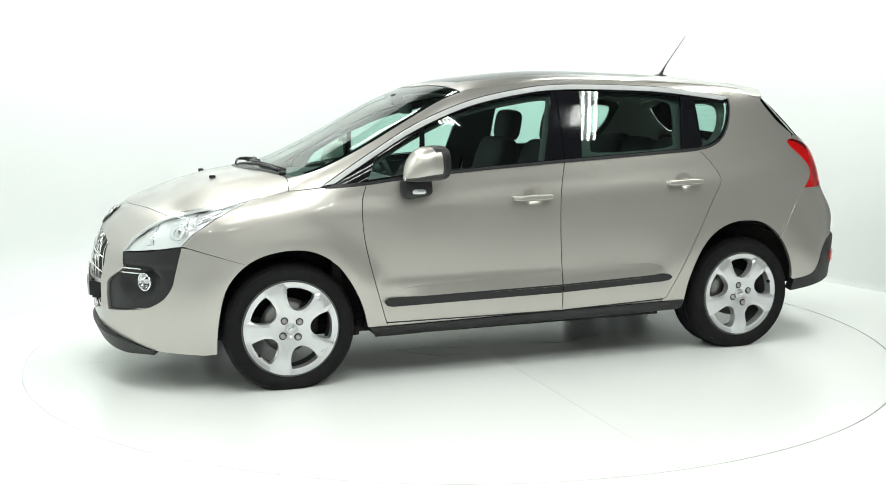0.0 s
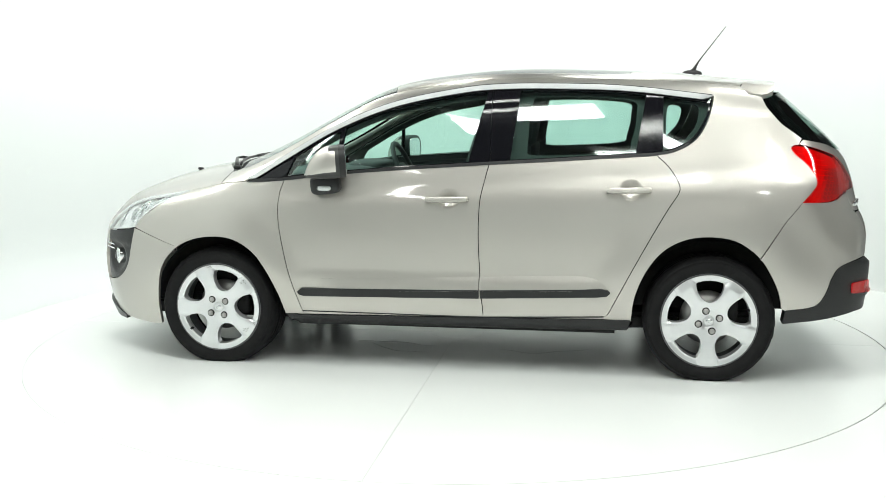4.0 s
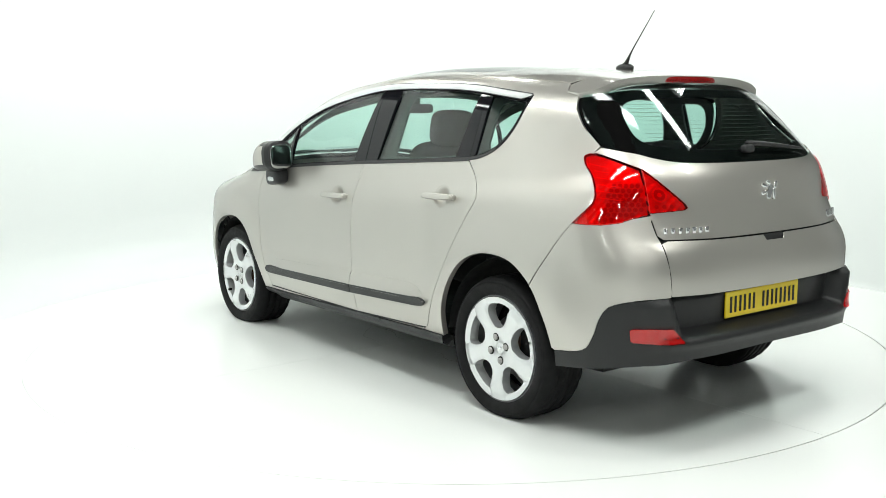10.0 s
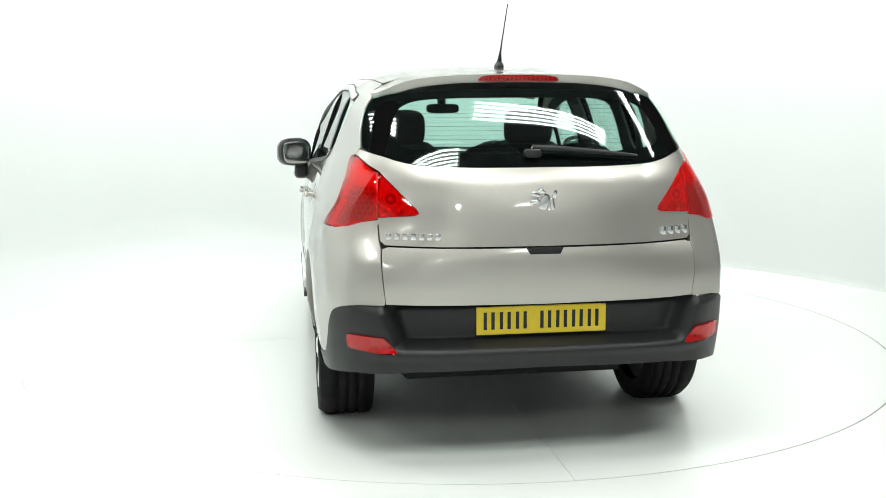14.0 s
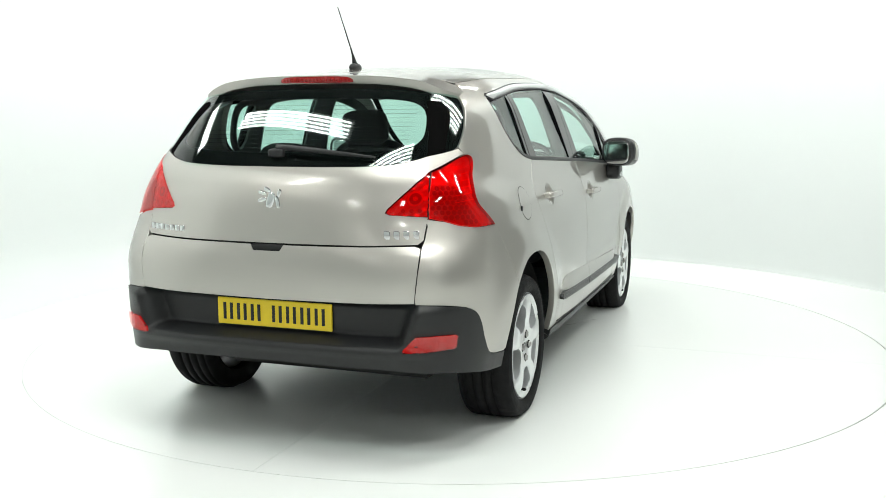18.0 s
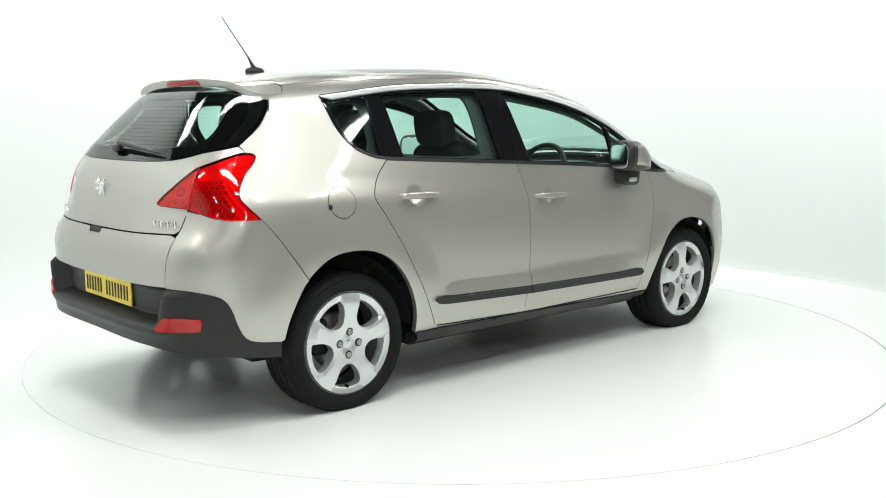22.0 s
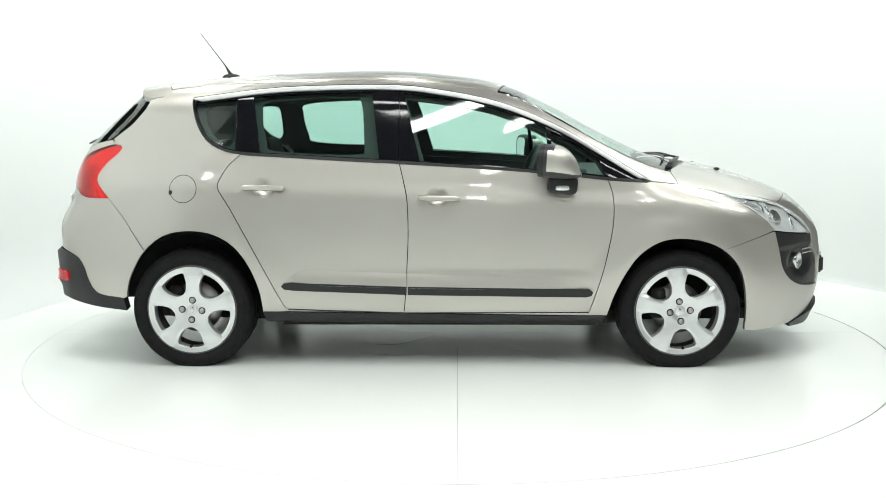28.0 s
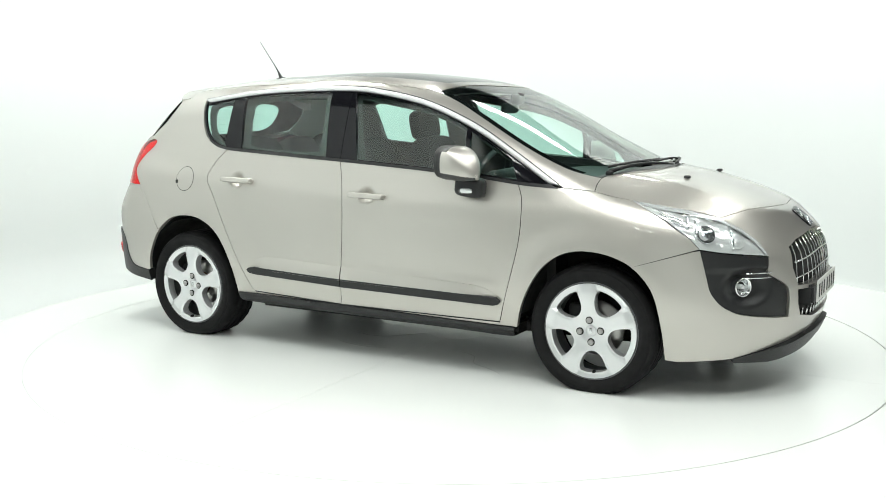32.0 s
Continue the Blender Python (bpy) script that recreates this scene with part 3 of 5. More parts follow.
# ---- the car ----
def wheel_form(parent, x, y, turn, left):
    """A wheel: alloy rim, tyre, bolts, cap, brake disc and hub; built outward along +y, then turned for the other side."""
    s = 1 if left else -1
    base = np.array([x, y * s, HUB if x < 0 else HUB - 0.006])
    floor_z = -0.310 if x < 0 else -0.304

    def put(v):
        v = np.array(v, float).copy()
        a = radians(turn)
        c, n = math.cos(a), math.sin(a)
        v = np.stack([v[:, 0] * c - v[:, 2] * n, v[:, 1], v[:, 0] * n + v[:, 2] * c], 1)
        v[:, 1] *= s
        return v + base

    def face(f):
        return [tuple(q)[::-1] for q in f] if not left else f

    # spoked face, dished, with five openings
    outer = np.array(arc((0, 0), 0.2345, 0, 360, 120)[:-1])
    holes = []
    for k in range(5):
        m = 90 + 36 + 72 * k
        u = spl([(0.201, -20.3), (0.178, -21.8), (0.152, -22.0), (0.128, -20.2), (0.109, -15.5), (0.0985, -8.5), (0.095, 0),
                 (0.0985, 8.5), (0.109, 15.5), (0.128, 20.2), (0.152, 22.0), (0.178, 21.8), (0.201, 20.3)], 5)
        u = [*u, (0.2055, 17.5), (0.2065, 9), (0.2068, 0), (0.2065, -9), (0.2055, -17.5)]
        holes.append(np.array([(r * math.cos(radians(m + a)), r * math.sin(radians(m + a))) for r, a in u]))
    v, f = fill([even(outer, 0.010)] + [even(h, 0.008) for h in holes], 0.0058)
    r = np.hypot(v[:, 0], v[:, 1])
    ang = np.degrees(np.arctan2(v[:, 1], v[:, 0])) - 90
    ph = np.abs((ang + 36) % 72 - 36)
    off = r * np.sin(np.radians(ph))
    # proud spokes that run out to the lip, a lower rim land between them
    land = step(-0.0035, 0.0035, off - (0.0485 + 0.12 * (r - 0.195))) * step(0.180, 0.192, r)
    ydish = (0.010 - 0.020 * step(0.06, 0.0, r) + 0.012 * step(0.05, 0.17, r) - 0.010 * step(0.19, 0.2345, r)
             - 0.013 * land * step(0.236, 0.206, r) - 0.005 * step(0.6, 1.0, off / (0.034 + 0.17 * np.maximum(r - 0.12, 0))) * step(0.095, 0.125, r) * (1 - land))
    top = np.stack([v[:, 0], ydish, v[:, 1]], 1)
    edges = {}
    for t in f:
        for a, b in ((t[0], t[1]), (t[1], t[2]), (t[2], t[0])):
            edges[(a, b)] = 1
    verts, faces, under = list(top), [(t[0], t[2], t[1]) for t in f], {}
    for a, b in edges:
        if (b, a) not in edges:
            for q in (a, b):
                if q not in under:
                    under[q] = len(verts)
                    verts.append(top[q] * [0.985, 1, 0.985] - [0, 0.045, 0])
            faces.append((a, b, under[b], under[a]))
    rim = mesh_ob("wheel", put(verts), face(faces), ALLOY, parent, "silver five-spoke alloy wheel")
    rim.data.set_sharp_from_angle(angle=0.60)
    bv, bf = lathe([(0.231, -0.002), (0.2365, 0.003), (0.2425, 0.008), (0.2455, 0.0), (0.240, -0.012), (0.228, -0.02), (0.216, -0.06), (0.208, -0.13), (0.225, -0.17)], 72)
    mesh_ob("rim_barrel", put(bv), face(bf), BARREL, rim, "dull grey wheel barrel")
    # tyre with shoulder and grooved tread
    prof = [(0.236, -0.010), (0.2415, 0.004), (0.254, 0.017), (0.275, 0.024), (0.298, 0.021), (0.300, 0.0195), (0.3005, 0.0225), (0.309, 0.013), (0.318, 0.001), (0.3235, -0.014)]
    yv = -0.02
    for g in range(4):
        prof += [(0.3275, yv - 0.004), (0.3278, yv - 0.034), (0.3205, yv - 0.035), (0.3205, yv - 0.042)]
        yv -= 0.043
    prof += [(0.3265, yv - 0.004), (0.3225, -0.206), (0.309, -0.216), (0.275, -0.222), (0.232, -0.205)]
    seg = 96
    tv, tf = lathe(prof, seg)
    ring_r = np.hypot(tv[:, 0], tv[:, 2])
    blk = np.zeros(len(tv))
    for i, (pr, py) in enumerate(prof):
        if pr > 0.3185:
            for j in range(seg):
                blk[i * seg + j] = 0.005 if (j + (i % 3)) % 3 == 0 and (pr < 0.3260 or py < -0.16 or py > -0.05) else 0.0
    k = (ring_r - blk) / ring_r
    tv = tv * np.stack([k, np.ones_like(k), k], 1)
    low_side = tv[:, 2] < floor_z + 0.0005
    tv[low_side, 2] = floor_z
    tyre_v = tv.copy()
    tyre_v[:, 1] *= s
    mesh_ob("tyre", tyre_v + base, face(tf), RUBBER, rim, "black road tyre")
    for a in (0, 90, 180, 270):
        c = np.array([(0.054 * math.cos(radians(a)), 0.0, 0.054 * math.sin(radians(a)))])
        v0, f0 = lathe([(0.0, 0.0118), (0.0185, 0.0118), (0.0195, 0.008)], 20)
        mesh_ob("bolt_recess", put(v0 + c), face(f0), DARK, rim, "dark bolt recess")
        v0, f0 = lathe([(0.0, 0.021), (0.009, 0.021), (0.0135, 0.017), (0.0145, 0.006), (0.0145, -0.01)], 14)
        mesh_ob("wheel_bolt", put(v0 + c), face(f0), STEEL, rim, "steel wheel bolt")
    v0, f0 = lathe([(0.0, 0.004), (0.020, 0.0035), (0.027, 0.0015), (0.029, -0.006)], 32)
    mesh_ob("centre_cap", put(v0), face(f0), ALLOY, rim, "silver centre cap with raised emblem")
    v0, f0 = superbox((0, 0.005, 0), (0.008, 0.003, 0.016), 0.6, 6)
    mesh_ob("cap_emblem", put(v0), face(f0), CHROME, rim, "plain raised emblem")
    v0, f0 = lathe([(0.06, -0.085), (0.138, -0.085), (0.138, -0.105), (0.06, -0.105)], 56)
    mesh_ob("brake_disc", put(v0), face(f0), STEEL, rim, "bare steel brake disc")
    v0, f0 = lathe([(0.0, -0.045), (0.045, -0.045), (0.062, -0.06), (0.068, -0.09)], 32)
    mesh_ob("hub", put(v0), face(f0), RUST, rim, "rusty brown hub")
    if x > 0 and left:
        for ra, an, sweep in ((0.205, 159, 9), (0.192, 163, 6), (0.212, 81, 10), (0.226, 22, 9), (0.222, 153, -7), (0.198, 86, -5)):
            q = [((ra + 0.006 * math.sin(2.2 * i)) * math.cos(radians(an + sweep * i / 5)), 0.0222 - 0.010 * float(step(0.19, 0.2345, ra)), (ra + 0.006 * math.sin(2.2 * i)) * math.sin(radians(an + sweep * i / 5))) for i in range(6)]
            tube("kerb_scuff", put(q), [0.0006, 0.0013, 0.0017, 0.0014, 0.0012, 0.0006], STEEL, rim, "dull grey kerb scuff", 5)
    v0, f0 = superbox((-0.105, -0.095, 0.03), (0.045, 0.035, 0.085), 0.4, 8)
    mesh_ob("brake_caliper", v0 * [1, s, 1] + base, f0, DARK, rim, "dark brake caliper")
    v0, f0 = superbox((0.0, 0.004, -0.2015), (0.007, 0.014, 0.007), 0.6, 6)
    mesh_ob("valve", put(v0), f0, RUBBER, rim, "black tyre valve")
    return rim


def seat(car, name, x, y, w, high, label):
    s = soft(name, (x, y, 0.60), (0.27, w, 0.085), FABRIC, car, label, 0.35, (0, -6, 0))
    soft("backrest", (x - 0.33, y, 0.88), (0.075, w * 0.95, 0.34), FABRIC, s, "", 0.4, (0, -16, 0))
    soft("headrest", (x - 0.47, y, high - 0.10), (0.055, min(w * 0.55, 0.145), 0.098), FABRIC, s, "padded headrest", 0.5, (0, -10, 0))
    for dy in (-0.05, 0.05):
        tube("headrest_post", [(x - 0.42, y + dy, high - 0.32), (x - 0.46, y + dy, high - 0.14)], 0.007, STEEL, s, "steel post", 8)
    return s


def glyph_bars(parent, count, x, y0, z0, w, h, gap, material, sign=-1, thick=0.004):
    """Plain bars that stand for lettering on the tail."""
    for i in range(count):
        yc = y0 + sign * i * (w + gap)
        p = on_rear(np.array([(yc, z0)]))[0]
        soft("letter_bar", (p[0] - 0.003, yc, z0), (thick, w / 2, h / 2), material, parent, "", 0.25, None, 6)


def mirror_form(s, grow, keep):
    """A mirror housing: rounded sections from the blunt nose to the upright rear rim."""
    vs, fs, n, m = [], [], 40, 72
    for i in range(n + 1):
        u = i / n
        x = 0.112 - 0.210 * u ** 1.25
        k = math.sin(min(1, u / 0.75) * math.pi / 2) ** 0.80 if u else 0.14
        hw, hh = (0.102 + grow) * k - 0.006 * step(0.85, 1, u), (0.086 + grow) * k - 0.004 * step(0.85, 1, u)
        zc = -0.066 * (1 - k) + 0.004 * u
        for j in range(m):
            a = 2 * math.pi * j / m
            c, d = math.cos(a), math.sin(a)
            e = 0.72
            vs.append((x + grow * (1 - 2 * u), hw * math.copysign(abs(c) ** e, c), zc + hh * math.copysign(abs(d) ** e, d)))
    for i in range(n):
        for j in range(m):
            q = (i * m + j, i * m + (j + 1) % m, (i + 1) * m + (j + 1) % m, (i + 1) * m + j)
            fs.append(q)
    fs += [tuple(range(m))[::-1], tuple(range(n * m, (n + 1) * m))]
    v = np.array(vs, float)
    fs = [q for q in fs if keep(v[list(q)].mean(0))]
    return v @ np.array(Euler((0, radians(3), radians(16 * s))).to_matrix()).T + np.array((0.648, 0.952 * s, 1.116)), fs


def build_car():
    car = new("car")
    tagged(car, "champagne-beige metallic five-door crossover car parked on the turntable", "car")

    # front wings
    edge = list(spl([(1.297, 0.780), (1.38, 0.772), (1.472, 0.752), (1.60, 0.725), (1.717, 0.693), (1.860, 0.640)], 5))
    rim = on_top(np.array(edge))
    lamp_low = [(1.81, 0.744), (1.765, 0.791), (1.65, 0.871), (1.56, 0.915)]
    k = int(np.argmin(np.hypot(ARCH_F[:, 0] - 1.514, ARCH_F[:, 1] - 0.652)))
    wing = np.array([*lamp_low, *rim[10::-1][:, [0, 2]], (1.142, 1.007), *FENDER[:-8], (0.812, 0.298), *ARCH_F[::-1][:len(ARCH_F) - k], (1.66, 0.6965)], float)
    both(shell("front_wing", wing, on_side, PAINT, car, "beige metallic front wing", 0.0018, d=0.022, dark=False))

    # doors
    belt_f, belt_r = cut(BELT, 0.912, -0.187), cut(BELT, -0.187, -1.027)
    bottom_f = [(0.790, 0.298), (0.30, 0.305), (-0.160, 0.313)]
    bottom_r = [(-0.160, 0.313), (-0.45, 0.322), (-0.779, 0.333)]
    f_out = np.array([*belt_f[::-1], *FENDER[1:-1], *bottom_f, *BPOST[::-1][1:-1]])
    r_out = np.array([*belt_r, *RDOOR[1:], *bottom_r[::-1][1:], *BPOST[::-1][1:-1]])
    top_f = low(cut(DLO, 1.141, -0.187), -0.014)
    glass_top = low(cut(DLO, 0.585, -0.165), -0.034)
    f_frame = np.array([*low(cut(BELT, 1.135, -0.187), 0.004), *top_f[::-1][:-1]])
    quarterlight = np.array([*low(cut(BELT, 0.900, 0.632), 0.020), (0.612, 1.272), *low(cut(DLO, 0.64, 0.86), -0.040)[::-1]])
    f_pane = np.array([*low(cut(BELT, 0.606, -0.075), 0.016), *glass_top[::-1]])
    door(car, "front_door", f_out, [quarterlight, f_pane], f_frame, 0.026, 0.925,
         [(0.838, 0.428), (0.815, 0.446), (0.70, 0.450), (-0.140, 0.463), (-0.141, 0.418), (0.80, 0.405), (0.828, 0.412)],
         spl([(0.828, 0.444), (0.79, 0.470), (0.72, 0.494), (0.60, 0.503), (0.25, 0.514), (-0.13, 0.528)], 4).tolist() + [(-0.140, 0.528), (-0.140, 0.455), (0.70, 0.440)],
         np.array([*low(belt_f, -0.01)[::-1], (0.86, 0.45), (0.80, 0.33), (-0.15, 0.34)]), "beige metallic front door")
    r_frame = np.array([*low(cut(BELT, -0.189, -1.027), 0.004), *low(cut(DLO, -0.189, -1.030), -0.014)[::-1]])
    r_pane = np.array([*low(cut(BELT, -0.292, -0.925), 0.016), *low(cut(DLO, -0.336, -0.975), -0.034)[::-1]])
    door(car, "rear_door", r_out, [r_pane], r_frame, -0.896, 0.978,
         [(-0.147, 0.463), (-0.759, 0.483), (-0.80, 0.476), (-0.813, 0.463), (-0.795, 0.447), (-0.746, 0.441), (-0.148, 0.419)],
         [(-0.147, 0.455), (-0.147, 0.528)] + spl([(-0.16, 0.529), (-0.45, 0.540), (-0.62, 0.545), (-0.71, 0.538), (-0.77, 0.512), (-0.806, 0.474)], 4).tolist() + [(-0.759, 0.472)],
         np.array([*low(belt_r, -0.01), (-1.05, 0.95), (-0.85, 0.5), (-0.80, 0.36), (-0.17, 0.34)]), "beige metallic rear door")

    # body side: windscreen pillar, roof rail, rear quarter down to the sill
    kr = int(np.argmin(np.hypot(ARCH_R[:, 0] + 1.539, ARCH_R[:, 1] - 0.645)))
    lamp_edge = spl([(-1.728, 1.204), (-1.706, 1.203), (-1.690, 1.189), (-1.712, 1.157), (-1.757, 1.118), (-1.797, 1.066), (-1.810, 1.028), (-1.798, 0.995), (-1.737, 0.926)], 4)
    quarter = np.array([tuple(rim[0, [0, 2]]), (1.290, 1.015), *ROOF_EDGE, (-1.482, 1.466), (-1.553, 1.443), (-1.575, 1.392), (-1.642, 1.313), (-1.746, 1.236), *lamp_edge, (-1.659, 0.830),
                        *ARCH_R[::-1][len(ARCH_R) - 1 - kr:], (-0.779, 0.318), *RDOOR[::-1][:-1], *CORNER, *DLO[::-1][1:]])
    q = shell("body_side", quarter, on_side, PAINT, car, "beige metallic pillar, roof rail and rear quarter", 0.0022, d=0.024, dark=False)
    qr = flip(q, None, car)
    pane = np.array([*low(CORNER, 0.015)[3:-3] + [0.013, 0], *low(cut(DLO, -1.062, -1.280), -0.034)[::-1], (-1.062, 1.183)])
    corner_frame = np.array([*low(CORNER, 0.004) + [0.004, 0], *low(cut(DLO, -1.030, -1.300), -0.014)[::-1]])
    for nm, pts, mt, g, lf, lb, hl in (("quarter_frame", corner_frame, GLOSSBLACK, 0.001, -0.003, "gloss black surround", [pane]), ("quarter_pane", pane, PRIVACY, -0.004, -0.010, "green-tinted glass", [])):
        o = shell(nm, pts, on_side, mt, q, lb, g, lf, 0.015, 0.03, hl) if hl else smooth_pane(nm, pts, on_side, 1, mt, q, lb, lf)
        flip(o, None, qr)
    line = cut(DLO, 1.120, -1.305)
    tops, bots = on_side(line), on_side(low(line, -0.025))
    thin = np.clip((1.12 - line[:, 0]) / 0.05, 0.15, 1)[:, None] * np.clip((line[:, 0] + 1.305) / 0.012 + 0.2, 0, 1)[:, None]
    bots = tops + (bots - tops) * thin
    face_y = bots[:, 1] + 0.005
    rows4 = [np.stack([line[:, 0], tops[:, 1] - 0.004, tops[:, 2] + 0.001], 1), np.stack([line[:, 0], face_y + 0.001, tops[:, 2] + 0.001], 1),
             np.stack([line[:, 0], face_y + 0.002, tops[:, 2] * 0.8 + bots[:, 2] * 0.2], 1), np.stack([line[:, 0], face_y, bots[:, 2]], 1), np.stack([line[:, 0], face_y - 0.012, bots[:, 2]], 1)]
    m5 = len(line)
    o = mesh_ob("window_chrome", np.concatenate(rows4), [(r * m5 + i, r * m5 + i + 1, (r + 1) * m5 + i + 1, (r + 1) * m5 + i) for r in range(4) for i in range(m5 - 1)], SATIN, q, "bright chrome strip over the windows")
    o.data.set_sharp_from_angle(angle=0.7)
    flip(o, None, qr)
    for row, rr in ((np.stack([line[:, 0], tops[:, 1] + 0.0015, tops[:, 2] + 0.003], 1), 0.0028), (np.stack([line[:, 0], face_y + 0.0005, bots[:, 2] - 0.002], 1), 0.0026)):
        o = tube("chrome_joint", row, rr, SEAL, q, "dark joint beside the chrome", 6)
        flip(o, None, qr)
    trim_in = np.array([*low(cut(BELT, 1.00, -1.027), -0.02), *low(CORNER, 0.006)[2:-2:2], *low(cut(DLO, 1.00, -1.28), 0.012)[::-1]])
    holes3 = [np.array([*low(cut(BELT, 0.90, -0.055), 0.022), *low(cut(DLO, 0.86, -0.155), -0.040)[::-1]]),
              spl([(-0.375, 1.20), (-0.42, 1.165), (-0.85, 1.185), (-0.905, 1.24), (-0.93, 1.38), (-0.885, 1.464), (-0.47, 1.484), (-0.395, 1.44), (-0.375, 1.20)], 4)[:-1],
              spl([(-1.078, 1.25), (-1.105, 1.212), (-1.15, 1.225), (-1.225, 1.31), (-1.245, 1.40), (-1.215, 1.440), (-1.12, 1.445), (-1.085, 1.41), (-1.078, 1.25)], 4)[:-1]]
    o = shell("pillar_trim", trim_in, on_side, PILLAR, q, "grey inner pillar trim", 0, -0.050, 0.012, 0.04, holes3)
    flip(o, None, qr)
    seal = np.array([*low(cut(BELT, 1.08, -1.02), 0.010), *low(CORNER, 0.010)[2:16:3], *low(CORNER, -0.004)[2:16:3][::-1], *low(cut(BELT, 1.12, -1.02), -0.006)[::-1]])
    o = shell("belt_seal", seal, on_side, SEAL, q, "black belt seal", 0, 0.004, 0.008, 0.03)
    flip(o, None, qr)
    o = shell("fuel_flap", arc((-1.330, 0.975), 0.070, 0, 360, 40)[:-1], on_side, PAINT, qr, "round fuel flap", 0, 0.002, 0.006, 0.02)
    flip(o, "fuel_flap", qr, "round fuel flap")
    bpy.data.objects.remove(o)
    ft = on_side(np.array([(-1.396, 0.957)]))[0]
    soft("flap_notch", ft * [1, -1, 1] + [0, -0.001, 0], (0.010, 0.005, 0.012), SEAL, qr, "black finger notch", 0.6, None, 6)
    gp = shell("fuel_gap", arc((-1.330, 0.975), 0.0735, 0, 360, 40)[:-1], on_side, SEAL, qr, "dark shut line", 0, 0.001, 0, 0.02)
    flip(gp, "fuel_gap", qr, "dark shut line")
    bpy.data.objects.remove(gp)

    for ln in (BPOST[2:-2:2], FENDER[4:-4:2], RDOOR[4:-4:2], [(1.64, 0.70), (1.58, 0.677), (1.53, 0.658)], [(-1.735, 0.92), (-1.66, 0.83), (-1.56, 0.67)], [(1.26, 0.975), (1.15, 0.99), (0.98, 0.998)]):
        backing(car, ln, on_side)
    # sills
    sill = [(0.905, 0.292), (0.30, 0.302), (-0.40, 0.313), (-0.915, 0.318), (-0.900, 0.250), (-0.40, 0.238), (0.40, 0.224), (0.86, 0.212)]
    lip = [(0.84, 0.305), (-0.16, 0.321), (-0.84, 0.342), (-0.90, 0.310), (-0.40, 0.303), (0.30, 0.292), (0.86, 0.283)]
    both(shell("sill_edge", lip, on_side, PAINT, car, "beige metallic edge above the sill", 0, -0.004, 0.01, 0.03))
    both(shell("sill", sill, on_side, BLACK, car, "black plastic sill", 0, 0.008, 0.05, 0.025, out=lambda p: 0.008 - 0.055 * step(0.285, 0.215, p[:, 2])))

    # bonnet, cowl, windscreen, roof, in plan (x, y)
    def sides(line):
        return on_side(np.array(line))[:, :2]
    nose_edge = list(spl([(1.860, 0.640), (1.938, 0.48), (2.008, 0.25), (2.036, 0.0)], 6))
    rear_edge = list(spl([(1.465, 0.0), (1.430, 0.25), (1.348, 0.465), (1.284, 0.610), (1.278, 0.70), (1.290, 0.780)], 6))
    half = [*rear_edge[:-1], *edge, *nose_edge[1:]]
    full = np.array([*half[:-1], *[(a, -b) for a, b in half[::-1][:-1]]])
    hood = shell("bonnet", full, on_top, PAINT, car, "beige metallic bonnet", 0.0012, 0.0, 0.02, 0.04, dark=False)
    for s in (1, -1):
        p = on_top(np.array([(1.607, 0.318 * s)]))[0]
        soft("washer_jet", p + [0, 0, 0.006], (0.017, 0.012, 0.008), BLACK, hood, "black washer jet", 0.6, None, 6)
    re = ROOF_PLAN
    n_ws = int(np.argmin(np.abs(ROOF_EDGE[:, 0] - 0.33)))
    screen_side = re[:n_ws + 1]
    head = list(spl([tuple(re[n_ws]), (0.375, 0.42), (0.40, 0.20), (0.41, 0.0)], 5))
    foot = list(spl([(1.372, 0.0), (1.350, 0.25), (1.308, 0.46), (1.252, 0.640)], 5))
    screen = [*foot, *[tuple(p) for p in screen_side if p[0] < 1.235], *head[1:]]
    ws = shell("windscreen", np.array([*screen[:-1], *[(a, -b) for a, b in screen[::-1][:-1]]]), on_top, GLASS, car, "raked green-tinted windscreen", 0.003, -0.004, 0, 0.05)
    shell("screen_header", np.array([*head, *[(a, -b) for a, b in head[::-1][1:]], *[(a + 0.12 - 0.05 * (b / 0.6) ** 2, -b * 1.03) for a, b in head], *[(a + 0.12 - 0.05 * (b / 0.6) ** 2, b * 1.03) for a, b in head[::-1][1:]]]), on_top, FRIT, ws, "black printed header band", 0.004, -0.007, 0, 0.04)
    for s in (1, -1):
        pts = [tuple(p) for p in screen_side if p[0] < 1.20]
        strip = np.array([*pts, *[(a + 0.004, b - 0.035) for a, b in pts[::-1]]]) * [1, s]
        shell("screen_border", strip, on_top, FRIT, ws, "black printed border", 0, -0.006, 0, 0.03)
    cowl = [*[(a, b) for a, b in rear_edge[:-9]], *[(a + 0.006, b) for a, b in foot[::-1]]]
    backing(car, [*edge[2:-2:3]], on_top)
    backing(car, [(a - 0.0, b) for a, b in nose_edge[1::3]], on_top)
    q = on_top(np.array([p for p in rear_edge if p[1] > 0.60]))
    both(tube("pillar_joint", q - gradient(q) * 0.0012, 0.0024, DARK, hood, "dark joint at the pillar's foot", 6))
    both(shell("cowl", np.array(cowl), on_top, BLACK, car, "black plastic cowl", 0.002, -0.006, 0.02, 0.03))
    roof_side = re[n_ws:]
    tail_edge = list(spl([tuple(re[-1]), (-1.50, 0.42), (-1.53, 0.2), (-1.535, 0.0)], 5))
    front_edge = list(reversed(head))
    half = [*[tuple(p) for p in front_edge], *[tuple(p) for p in roof_side[1:]], *tail_edge[1:]]
    sun = [(0.35, 0.0), (0.335, 0.25), (0.295, 0.46), (-0.2, 0.50), (-0.80, 0.49), (-0.90, 0.44), (-0.92, 0.0)]
